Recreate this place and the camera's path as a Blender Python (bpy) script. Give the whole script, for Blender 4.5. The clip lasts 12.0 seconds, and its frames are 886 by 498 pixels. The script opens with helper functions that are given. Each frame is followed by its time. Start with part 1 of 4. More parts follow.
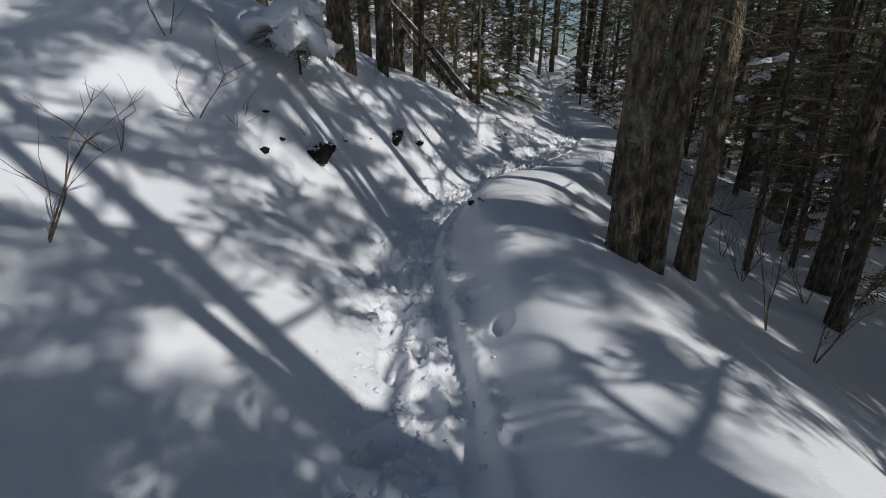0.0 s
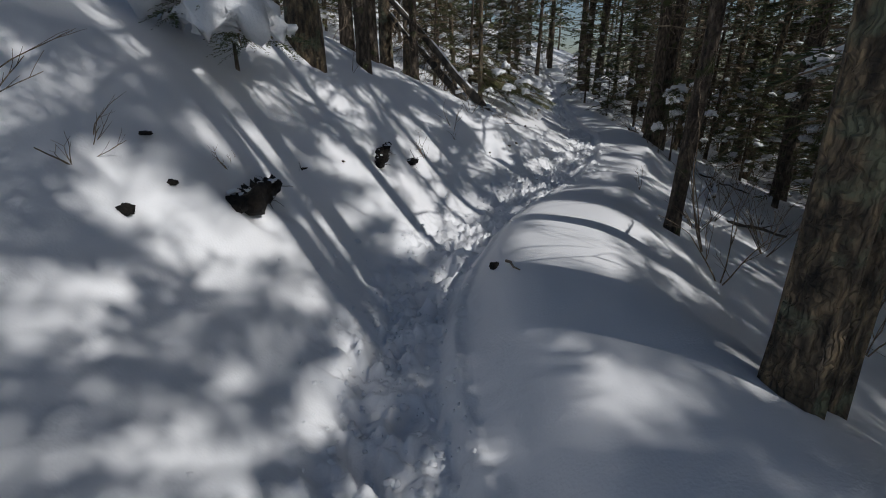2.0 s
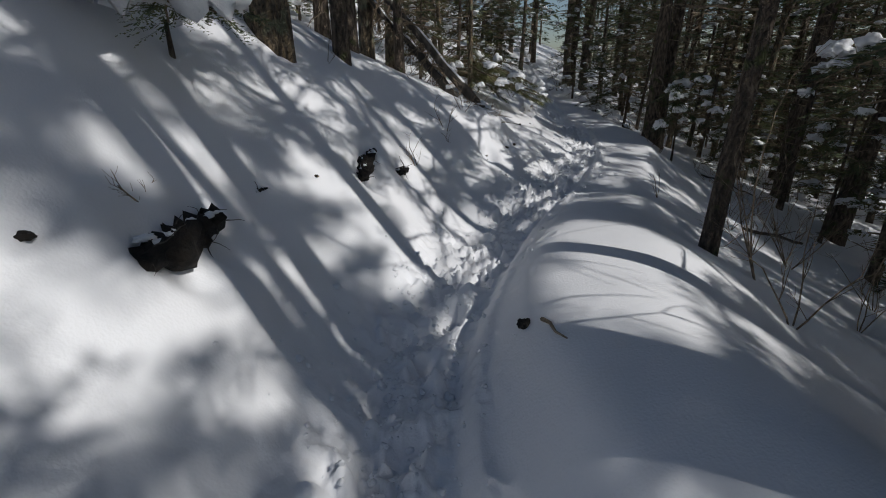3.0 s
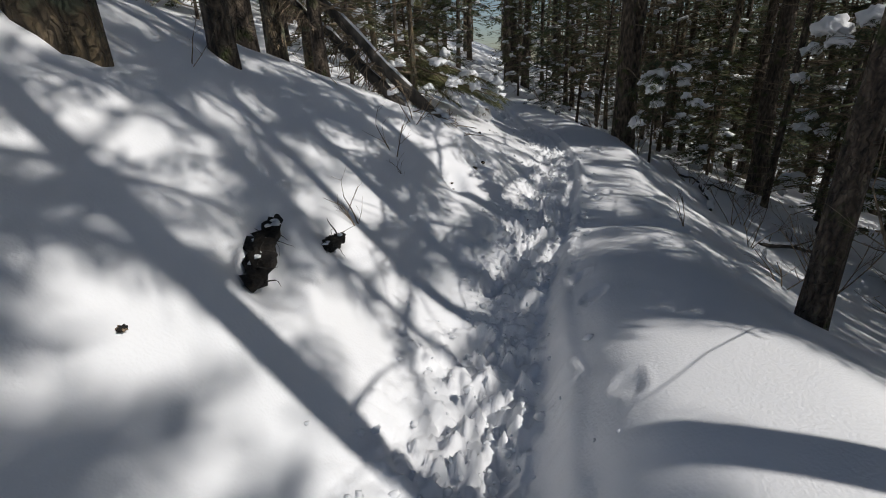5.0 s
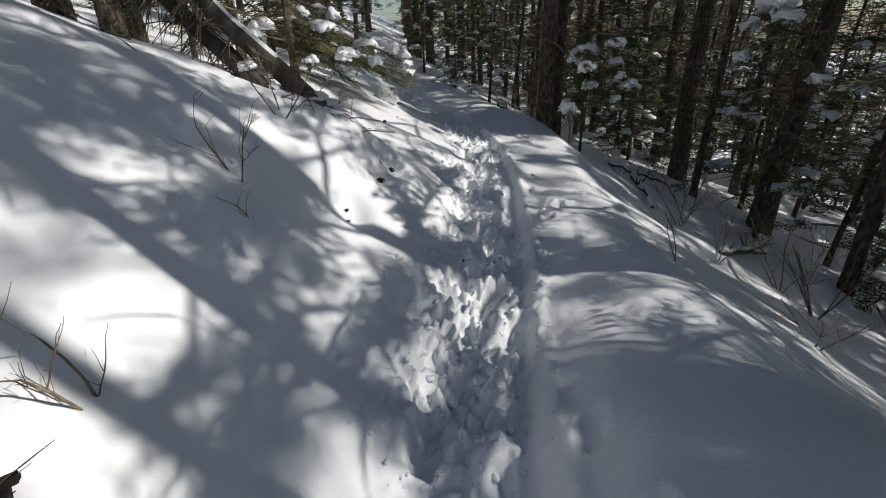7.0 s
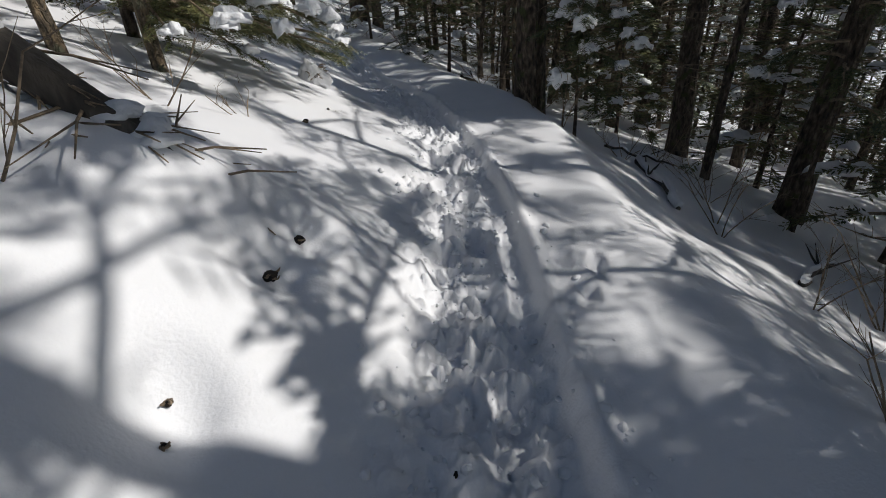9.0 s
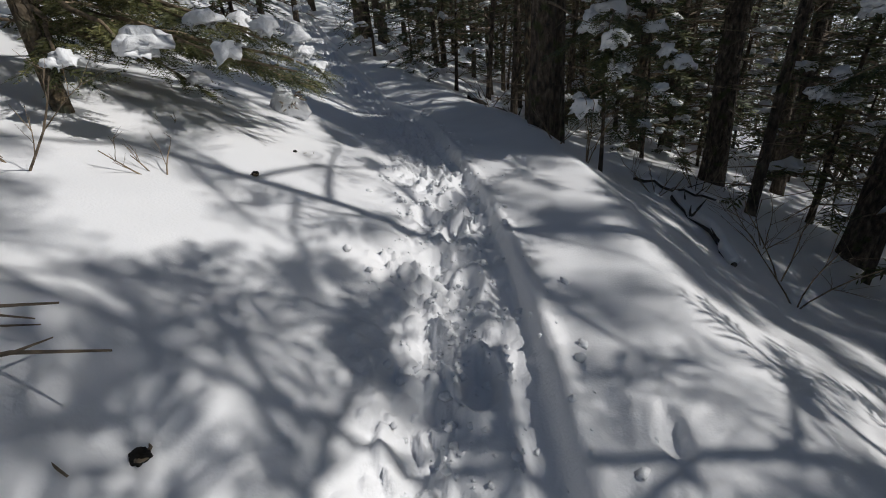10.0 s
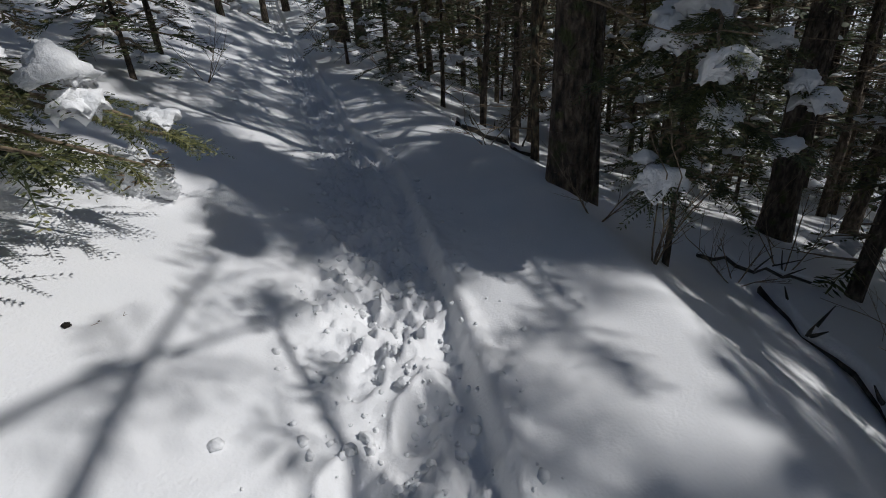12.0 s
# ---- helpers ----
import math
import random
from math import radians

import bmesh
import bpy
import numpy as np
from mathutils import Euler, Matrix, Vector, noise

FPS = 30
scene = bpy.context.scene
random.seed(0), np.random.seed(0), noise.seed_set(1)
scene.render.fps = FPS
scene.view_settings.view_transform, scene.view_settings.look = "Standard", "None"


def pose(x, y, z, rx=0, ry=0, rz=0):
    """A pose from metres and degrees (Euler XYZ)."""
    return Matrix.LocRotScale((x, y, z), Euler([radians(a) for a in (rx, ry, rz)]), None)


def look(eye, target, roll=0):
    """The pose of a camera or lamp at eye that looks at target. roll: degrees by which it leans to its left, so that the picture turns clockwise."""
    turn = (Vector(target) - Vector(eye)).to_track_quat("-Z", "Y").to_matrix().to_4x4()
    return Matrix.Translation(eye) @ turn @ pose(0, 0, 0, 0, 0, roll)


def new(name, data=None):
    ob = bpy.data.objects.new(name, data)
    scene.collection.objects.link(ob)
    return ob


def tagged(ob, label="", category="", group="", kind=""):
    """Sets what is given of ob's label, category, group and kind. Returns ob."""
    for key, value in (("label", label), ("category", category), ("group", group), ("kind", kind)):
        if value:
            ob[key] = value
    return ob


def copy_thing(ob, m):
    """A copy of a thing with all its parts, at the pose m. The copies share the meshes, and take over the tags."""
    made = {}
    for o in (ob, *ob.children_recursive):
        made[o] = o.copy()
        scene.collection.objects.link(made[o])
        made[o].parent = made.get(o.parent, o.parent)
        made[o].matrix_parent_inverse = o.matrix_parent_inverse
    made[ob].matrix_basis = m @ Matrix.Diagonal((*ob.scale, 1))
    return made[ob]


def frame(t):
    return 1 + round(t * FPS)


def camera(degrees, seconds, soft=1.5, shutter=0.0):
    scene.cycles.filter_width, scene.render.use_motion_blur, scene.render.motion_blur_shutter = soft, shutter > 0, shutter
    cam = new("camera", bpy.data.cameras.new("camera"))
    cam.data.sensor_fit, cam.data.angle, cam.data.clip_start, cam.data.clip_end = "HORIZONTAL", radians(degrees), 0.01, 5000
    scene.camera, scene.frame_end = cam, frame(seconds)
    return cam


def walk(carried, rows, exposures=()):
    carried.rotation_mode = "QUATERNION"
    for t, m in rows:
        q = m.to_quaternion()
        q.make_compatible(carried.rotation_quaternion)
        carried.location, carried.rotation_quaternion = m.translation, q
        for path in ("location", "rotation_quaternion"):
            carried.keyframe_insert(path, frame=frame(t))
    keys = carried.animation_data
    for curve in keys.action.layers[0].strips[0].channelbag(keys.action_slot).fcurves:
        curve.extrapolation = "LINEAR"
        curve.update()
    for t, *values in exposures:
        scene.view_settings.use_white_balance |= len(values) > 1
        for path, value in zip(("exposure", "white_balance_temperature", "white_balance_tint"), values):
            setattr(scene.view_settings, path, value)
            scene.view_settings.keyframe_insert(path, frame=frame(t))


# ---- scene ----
cam = camera(86.8, 12.0, soft=1.0)
METRES, EYE, TILT, LEAN, TURN = 12.0, 1.55, -20.0, 0.0, 0.0
ROWS = [
    (0.0, 0.0, 0.0, 0.0, 0.0, 0.0, -0.0),
    (0.5, 0.0006, 0.0364, 0.0105, 1.16, 0.45, -0.62),
    (1.0, -0.0064, 0.073, 0.0254, 1.72, 0.62, -0.69),
    (1.5, -0.0116, 0.1077, 0.0399, 0.66, 0.14, 0.12),
    (2.0, -0.0087, 0.1497, 0.0535, -0.85, -0.29, 0.71),
    (2.5, -0.0203, 0.1877, 0.0652, -2.05, -0.86, 0.92),
    (4.5, -0.0175, 0.3404, 0.1197, -7.55, -0.96, 4.85),
    (5.0, -0.0169, 0.3762, 0.1318, -9.67, -1.23, 6.34),
    (5.5, -0.0116, 0.403, 0.1416, -11.92, -1.86, 7.18),
    (6.0, 0.0014, 0.4413, 0.1543, -14.13, -2.31, 7.28),
    (6.5, 0.0059, 0.478, 0.1659, -17.24, -3.56, 7.76),
    (7.0, 0.022, 0.511, 0.174, -20.7, -5.31, 8.8),
    (9.0, 0.09, 0.6574, 0.2197, -25.36, -10.06, 12.46),
    (9.5, 0.1098, 0.6935, 0.2323, -24.7, -9.02, 13.1),
    (10.0, 0.1418, 0.7305, 0.2447, -23.92, -8.29, 12.84),
    (10.5, 0.1657, 0.7705, 0.2577, -23.32, -8.04, 12.72),
    (11.0, 0.1899, 0.8072, 0.2708, -23.61, -8.51, 12.74),
    (11.5, 0.2126, 0.8448, 0.2875, -24.36, -8.76, 12.5),
    (12.0, 0.2349, 0.8837, 0.3007, -25.18, -8.49, 13.05),
]
walk(cam, [(t, pose(0, 0, EYE, TILT, LEAN, TURN) @ pose(METRES * x, METRES * y, METRES * z, 90 + pitch, roll, yaw)) for t, x, y, z, yaw, pitch, roll in ROWS], [(0, -0.82, 6120, 10), (2.5, -0.85, 6150, 10), (4.5, -0.55, 6330, 10), (5.6, -0.62, 6340, 10), (7, -0.36, 6360, 10), (9, -0.54, 6330, 10), (12, -0.84, 6100, 10)])

# ---- light ----
SUN_AZ, SUN_EL = radians(-26), radians(41)      # azimuth from +x towards +y
sun_dir = Vector((math.cos(SUN_EL) * math.cos(SUN_AZ), math.cos(SUN_EL) * math.sin(SUN_AZ), math.sin(SUN_EL)))
sun = new("sun", bpy.data.lights.new("sun", "SUN"))
sun.data.energy, sun.data.angle, sun.data.color = 5.0, radians(0.53), (1.0, 0.95, 0.88)
sun.matrix_world = look((0, 0, 0), -sun_dir)
world = bpy.data.worlds.new("sky")
scene.world = world
world.use_nodes = True
wn = world.node_tree.nodes
sky = wn.new("ShaderNodeTexSky")
sky.sky_type, sky.sun_disc, sky.sun_elevation, sky.sun_rotation = "NISHITA", False, SUN_EL, radians(90) - SUN_AZ
wn["Background"].inputs["Strength"].default_value = 0.105
world.node_tree.links.new(sky.outputs["Color"], wn["Background"].inputs["Color"])


# ---- materials ----
def material(name, colours, scale=4.0, rough=0.8, bump=0.3, bump_scale=40.0, stretch=(1, 1, 1), mix_random=0.0, detail=6.0, spots=None):
    """Noise-graded colour at two scales, with a fine relief. colours: (place, rgb) stops. spots: (rgb, scale, from, to) of a second growth."""
    m = bpy.data.materials.new(name)
    m.use_nodes = True
    nodes, links = m.node_tree.nodes, m.node_tree.links
    shader = nodes["Principled BSDF"]
    shader.inputs["Roughness"].default_value = rough
    coords = nodes.new("ShaderNodeTexCoord")
    mapping = nodes.new("ShaderNodeMapping")
    mapping.inputs["Scale"].default_value = stretch
    links.new(coords.outputs["Object"], mapping.inputs["Vector"])
    big = nodes.new("ShaderNodeTexNoise")
    big.inputs["Scale"].default_value, big.inputs["Detail"].default_value = scale, detail
    links.new(mapping.outputs["Vector"], big.inputs["Vector"])
    ramp = nodes.new("ShaderNodeValToRGB")
    while len(ramp.color_ramp.elements) < len(colours):
        ramp.color_ramp.elements.new(0.5)
    for e, (p, c) in zip(ramp.color_ramp.elements, colours):
        e.position, e.color = p, (*c, 1)
    fac = big.outputs["Fac"]
    if mix_random:
        info = nodes.new("ShaderNodeNewGeometry")
        mul = nodes.new("ShaderNodeMath")
        mul.operation = "MULTIPLY_ADD"
        mul.inputs[1].default_value = mix_random
        links.new(info.outputs["Random Per Island"], mul.inputs[0])
        links.new(fac, mul.inputs[2])
        sub = nodes.new("ShaderNodeMath")
        sub.operation = "SUBTRACT"
        sub.inputs[1].default_value = mix_random / 2
        links.new(mul.outputs[0], sub.inputs[0])
        fac = sub.outputs[0]
    links.new(fac, ramp.inputs["Fac"])
    colour = ramp.outputs["Color"]
    if spots:
        rgb, sc, lo, hi = spots
        n2 = nodes.new("ShaderNodeTexNoise")
        n2.inputs["Scale"].default_value, n2.inputs["Detail"].default_value = sc, 8.0
        links.new(coords.outputs["Object"], n2.inputs["Vector"])
        r2 = nodes.new("ShaderNodeMapRange")
        r2.inputs["From Min"].default_value, r2.inputs["From Max"].default_value = lo, hi
        links.new(n2.outputs["Fac"], r2.inputs["Value"])
        mix = nodes.new("ShaderNodeMix")
        mix.data_type = "RGBA"
        mix.inputs["B"].default_value = (*rgb, 1)
        links.new(r2.outputs["Result"], mix.inputs["Factor"])
        links.new(colour, mix.inputs["A"])
        colour = mix.outputs["Result"]
    links.new(colour, shader.inputs["Base Color"])
    fine = nodes.new("ShaderNodeTexNoise")
    fine.inputs["Scale"].default_value, fine.inputs["Detail"].default_value = bump_scale, 6.0
    links.new(mapping.outputs["Vector"], fine.inputs["Vector"])
    relief = nodes.new("ShaderNodeBump")
    relief.inputs["Strength"].default_value, relief.inputs["Distance"].default_value = bump, 0.02
    links.new(fine.outputs["Fac"], relief.inputs["Height"])
    links.new(relief.outputs["Normal"], shader.inputs["Normal"])
    return m


snow = material("snow", [(0.3, (0.80, 0.81, 0.83)), (0.7, (0.86, 0.86, 0.87))], 1.5, 0.55, 0.2, 75.0)
snow_pad = material("loose_snow", [(0.3, (0.78, 0.80, 0.82)), (0.7, (0.87, 0.87, 0.88))], 5.0, 0.6, 0.5, 45.0)
def bark_material(name, dark, mid, light, lichen, amount):
    """Flaking bark: upright plates parted by cracks, with moss or lichen patches."""
    m = material(name, [(0.32, dark), (0.5, mid), (0.7, light)], 22.0, 0.92, 0.6, 60.0, (1, 1, 0.35), spots=(lichen, 5.0, amount, amount + 0.1))
    nodes, links = m.node_tree.nodes, m.node_tree.links
    coords = nodes.new("ShaderNodeTexCoord")
    warp = nodes.new("ShaderNodeTexNoise")
    warp.inputs["Scale"].default_value = 9.0
    links.new(coords.outputs["Object"], warp.inputs["Vector"])
    add = nodes.new("ShaderNodeVectorMath")
    add.operation = "MULTIPLY_ADD"
    add.inputs[1].default_value = (0.12, 0.12, 0.3)
    links.new(warp.outputs["Color"], add.inputs[0])
    links.new(coords.outputs["Object"], add.inputs[2])
    squash = nodes.new("ShaderNodeMapping")
    squash.inputs["Scale"].default_value = (26, 26, 8)
    links.new(add.outputs["Vector"], squash.inputs["Vector"])
    plates = nodes.new("ShaderNodeTexVoronoi")
    plates.feature = "DISTANCE_TO_EDGE"
    plates.inputs["Scale"].default_value = 1.0
    links.new(squash.outputs["Vector"], plates.inputs["Vector"])
    cut = nodes.new("ShaderNodeMapRange")
    cut.inputs["From Max"].default_value = 0.22
    links.new(plates.outputs["Distance"], cut.inputs["Value"])
    deep = nodes.new("ShaderNodeBump")
    deep.inputs["Strength"].default_value, deep.inputs["Distance"].default_value = 1.0, 0.02
    links.new(cut.outputs["Result"], deep.inputs["Height"])
    shader = nodes["Principled BSDF"]
    first = shader.inputs["Normal"].links[0].from_node
    links.new(first.outputs["Normal"], deep.inputs["Normal"])
    links.new(deep.outputs["Normal"], shader.inputs["Normal"])
    return m


bark = bark_material("bark", (0.03, 0.024, 0.018), (0.10, 0.075, 0.054), (0.23, 0.18, 0.13), (0.075, 0.085, 0.03), 0.56)
# lighter, warmer bark: old rough trunks, and sunlight put into the colour of others
bark_old_sunlit = bark_material("old_sunlit_bark", (0.034, 0.028, 0.02), (0.12, 0.092, 0.06), (0.32, 0.235, 0.135), (0.17, 0.18, 0.115), 0.54)
twig = material("twig", [(0.35, (0.10, 0.075, 0.05)), (0.65, (0.33, 0.25, 0.165))], 20.0, 0.85, 0.4, 80.0)
needle = material("needles", [(0.25, (0.022, 0.036, 0.013)), (0.5, (0.06, 0.082, 0.027)), (0.8, (0.15, 0.15, 0.05))], 2.0, 0.6, 0.0, 30.0, mix_random=0.5)
dry_needle = material("dry_needles", [(0.25, (0.06, 0.05, 0.025)), (0.5, (0.14, 0.11, 0.05)), (0.8, (0.24, 0.19, 0.10))], 2.0, 0.7, 0.0, 30.0, mix_random=0.5)
olive_needle = material("olive_needles", [(0.25, (0.03, 0.04, 0.012)), (0.5, (0.085, 0.095, 0.028)), (0.8, (0.18, 0.17, 0.06))], 2.0, 0.6, 0.0, 30.0, mix_random=0.5)
soil_and_shade = material("soil_and_shade", [(0.4, (0.006, 0.005, 0.004)), (0.7, (0.03, 0.023, 0.016))], 18.0, 0.95, 1.0, 50.0)
deadwood = material("dead_wood", [(0.3, (0.03, 0.026, 0.022)), (0.55, (0.075, 0.065, 0.052)), (0.75, (0.16, 0.14, 0.12))], 12.0, 0.9, 0.8, 40.0, (1, 1, 0.3))


# ---- ground form ----
def table(ys, vs, smooth=0.5):
    grid = np.arange(-60, 400, 0.05)
    v = np.interp(grid, ys, vs)
    k = np.exp(-0.5 * (np.arange(-60, 61) * 0.05 / smooth) ** 2)
    v = np.convolve(np.pad(v, 60, mode="edge"), k / k.sum(), "valid")
    return lambda y: np.interp(y, grid, v)


TRAIL = table((-60, 0, 2, 3, 4.5, 5.4, 6.2, 7.6, 8.8, 9.5, 10.3, 11.5, 12.9, 15.2, 18.7, 24, 30, 40, 60),
              (0.4, 0.05, 0, -0.1, -0.25, -0.1, 0.26, 0.9, 1.64, 1.98, 2.39, 2.95, 3.55, 4.18, 4.72, 5.6, 6.4, 8, 12), 0.35)
RISE = table((-60, 16, 18.5, 24, 30, 40, 70), (0, 0, -0.08, 0.35, 1.1, 2.4, 6), 1.0)
STATIONS = (-10, 1, 3.5, 4.6, 6.2, 7.5, 9, 10.5, 12, 14, 18, 24, 40)
UPPER = table((-10, 9.5, 11.8, 18, 30), (.5, .5, .3, .34, .45))
FOOT = table(STATIONS, (.3, .36, .42, .3, .34, .55, .47, .32, .27, .44, .53, .4, .4))
BANK = table(STATIONS, (.55, .56, .8, 1.4, 1.05, 1.3, .9, .72, .5, .47, .6, .5, .5))
BERM = table(STATIONS, (.22, .24, .34, .42, .43, .19, -.01, -.03, 0, -.02, .05, 0, 0))
EDGE = table(STATIONS, (1.3, 1.28, 1.3, 1.45, 1.2, 1.12, 1.08, 1.0, 1.2, 1.4, 1.32, 1.2, 1.2))
FALL = table(STATIONS, (.55, .56, .63, .6, .63, .62, .62, .54, .84, .76, .42, .4, .4))
BERM_AT = table(STATIONS, (.42, .42, .43, .48, .28, .26, .38, .42, .42, .42, .42, .42, .42))
LIP = table(STATIONS, (.16, .16, .16, .16, .16, .14, .13, .09, .05, .05, .1, .16, .16), 0.3)
DROP = table(STATIONS, (2.6, 2.6, 2.6, 2.6, 2.6, 2.6, 2.5, 2.2, 1.0, 1.0, 1.6, 2.6, 2.6), 0.4)
rng = np.random.default_rng(7)
LATTICE = rng.random((256, 256))


def value_noise(x, y):
    xi, yi = np.floor(x).astype(int), np.floor(y).astype(int)
    fx, fy = x - xi, y - yi
    fx, fy = fx * fx * (3 - 2 * fx), fy * fy * (3 - 2 * fy)
    a, b = LATTICE[xi % 256, yi % 256], LATTICE[(xi + 1) % 256, yi % 256]
    c, d = LATTICE[xi % 256, (yi + 1) % 256], LATTICE[(xi + 1) % 256, (yi + 1) % 256]
    return (a * (1 - fx) + b * fx) * (1 - fy) + (c * (1 - fx) + d * fx) * fy - 0.5


def fractal(x, y, octaves=3):
    return sum(value_noise(x * 2 ** i + 17 * i, y * 2 ** i + 5 * i) / 2 ** i for i in range(octaves))


def soft(u, r):
    return r * np.logaddexp(0, u / r)


def gauss(u, w):
    return np.exp(-0.5 * (u / w) ** 2)


PITS = ((-1.24, 4.7, 0.1), (-1.2, 5.0, 0.1), (-0.65, 6.75, 0.1), (-0.62, 6.98, 0.1), (-0.35, 7.38, 0.09), (1.34, 10.3, 0.12), (1.17, 10.07, 0.13), (0.79, 9.56, 0.09), (0.77, 9.44, 0.05))
prints = []
step_y = 0.2
while step_y < 24:
    side = -1 if len(prints) % 2 else 1
    prints.append((step_y, -0.17 + side * 0.11 + random.uniform(-.04, .04), random.uniform(.04, .105), random.uniform(-.5, .5)))
    step_y += random.uniform(0.24, 0.36)
SIDE_PRINTS = ((2.55, .42, .12), (3.05, .36, .09), (7.05, .40, .07), (7.47, .33, .07), (6.1, .46, .03), (9.75, .42, .09), (9.95, .55, .09), (10.1, .38, .05))


def height(x, y, fine=True):
    x, y = np.asarray(x, float), np.asarray(y, float)
    run = (TRAIL(y + 0.2) - TRAIL(y - 0.2)) / 0.4
    d = (x - TRAIL(y)) / np.sqrt(1 + run ** 2)
    wob = 0.10 * fractal(x * 0.8 + 3, y * 0.8, 2)
    left = soft(-d - FOOT(y) + wob, 0.10)
    bank = BANK(y) * left - (BANK(y) - UPPER(y)) * soft(left - 1.9, 0.3)
    bank = bank - 0.42 * soft(left - 45, 6)
    right = soft(d - EDGE(y) + wob, LIP(y))
    fall = FALL(y) * right - (FALL(y) - 0.33) * soft(right - DROP(y), 0.4)
    fall = fall - 0.31 * soft(right - 45, 6)
    z = RISE(y) + bank - fall + BERM(y) * (0.5 + 0.5 * np.tanh((d - BERM_AT(y)) / 0.17))
    z = z + 0.22 * gauss(x - 0.95, 0.35) * gauss(y - 10.55, 0.3) - 0.12 * gauss(x - 0.72, 0.3) * gauss(y - 9.35, 0.3)
    away = np.clip((np.abs(d) - 0.5) / 1.5, 0, 1)
    z = z + away * (0.16 * fractal(x * 0.35, y * 0.35, 3)) + 0.03 * fractal(x * 1.7, y * 1.7, 2)
    z = z + 0.5 * np.clip((np.abs(d) - 6) / 10, 0, 1) * fractal(x * 0.12, y * 0.12, 3)
    if fine:
        # trodden strip with footprints, the smooth runner groove beside it
        tread = gauss(d + 0.18, 0.24)
        z = z - 0.05 * gauss(d + 0.16, 0.22)
        ragged = np.clip(fractal(x * 2.1 + 9, y * 2.1, 2) * 1.6 + 0.75, 0.25, 1.3)
        z = z + tread * ragged * (0.11 * fractal(x * 6.5, y * 6.5, 3) + 0.15 * np.abs(fractal(x * 13, y * 13, 3)) - 0.045)
        for py, pd, deep, turn in prints:
            near = np.abs(y - py) < 0.5
            if near.any():
                yy, dd = (y - py)[near], (d - pd)[near]
                q = ((yy + turn * dd) / 0.14) ** 2 + ((dd - turn * yy) / 0.08) ** 2 + 0.9 * fractal(x[near] * 9, y[near] * 9, 2)
                q = np.maximum(q, 0)
                z[near] -= deep * np.exp(-q ** 2) - 0.018 * np.exp(-(np.sqrt(q) - 1.35) ** 2 / 0.06)
        for py, pd, deep in SIDE_PRINTS:
            near = np.abs(y - py) < 0.4
            if near.any():
                q = np.maximum(((y - py)[near] / 0.085) ** 2 + ((d - pd)[near] / 0.06) ** 2 + 1.6 * fractal(x[near] * 11, y[near] * 11, 2), 0)
                z[near] -= 0.5 * deep * np.exp(-q ** 2) - 0.005 * np.exp(-(np.sqrt(q) - 1.3) ** 2 / 0.08)
        groove = 0.10 + 0.03 * np.sin(y * 1.3)
        z = z - 0.07 * np.exp(-((d - groove) / 0.075) ** 4) * (0.8 + 0.4 * fractal(x * 3, y * 3, 2)) + 0.035 * gauss(d - groove - 0.13, 0.035)
        for px, py, deep in PITS:
            z = z - deep * np.exp(-(((x - px) / 0.14) ** 2 + ((y - py) / 0.14) ** 2) ** 1.5)
    return z


def ground_z(x, y):
    return float(height(np.array([x]), np.array([y]))[0])


def axis(spans):
    out = []
    for a, b, n in spans:
        out += list(np.linspace(a, b, n, endpoint=False))
    return np.array(out + [spans[-1][1]])


def grown(a, b, n, p=2.2):
    return a + (b - a) * np.linspace(0, 1, n + 1)[1:] ** p


def build_ground():
    core = axis(((-3, -0.7, 66), (-0.7, 0.7, 100), (0.7, 3, 66)))
    ds = np.concatenate((np.sort(-grown(3, 600, 60, 3)), core, grown(3, 600, 60, 3)))
    core = axis(((0.6, 16, 780), (16, 30, 140)))
    ys = np.concatenate((np.sort(0.6 - grown(0, 300, 40, 3)), core, grown(30, 700, 50, 3)))
    gy, gd = np.meshgrid(ys, ds, indexing="ij")
    gx = TRAIL(gy) + gd
    gz = height(gx.ravel(), gy.ravel()).reshape(gx.shape)
    verts = np.stack((gx, gy, gz), -1).reshape(-1, 3)
    n, m = len(ys), len(ds)
    i = np.arange(n * m).reshape(n, m)
    quads = np.stack((i[:-1, :-1], i[:-1, 1:], i[1:, 1:], i[1:, :-1]), -1).reshape(-1, 4)
    me = bpy.data.meshes.new("ground")
    me.from_pydata(verts.tolist(), [], quads.tolist())
    me.polygons.foreach_set("use_smooth", np.ones(len(me.polygons), bool))
    me.materials.append(snow)
    return tagged(new("ground", me), "deep white snow with a trodden trail along a hillside", "ground", kind="structure")


build_ground()


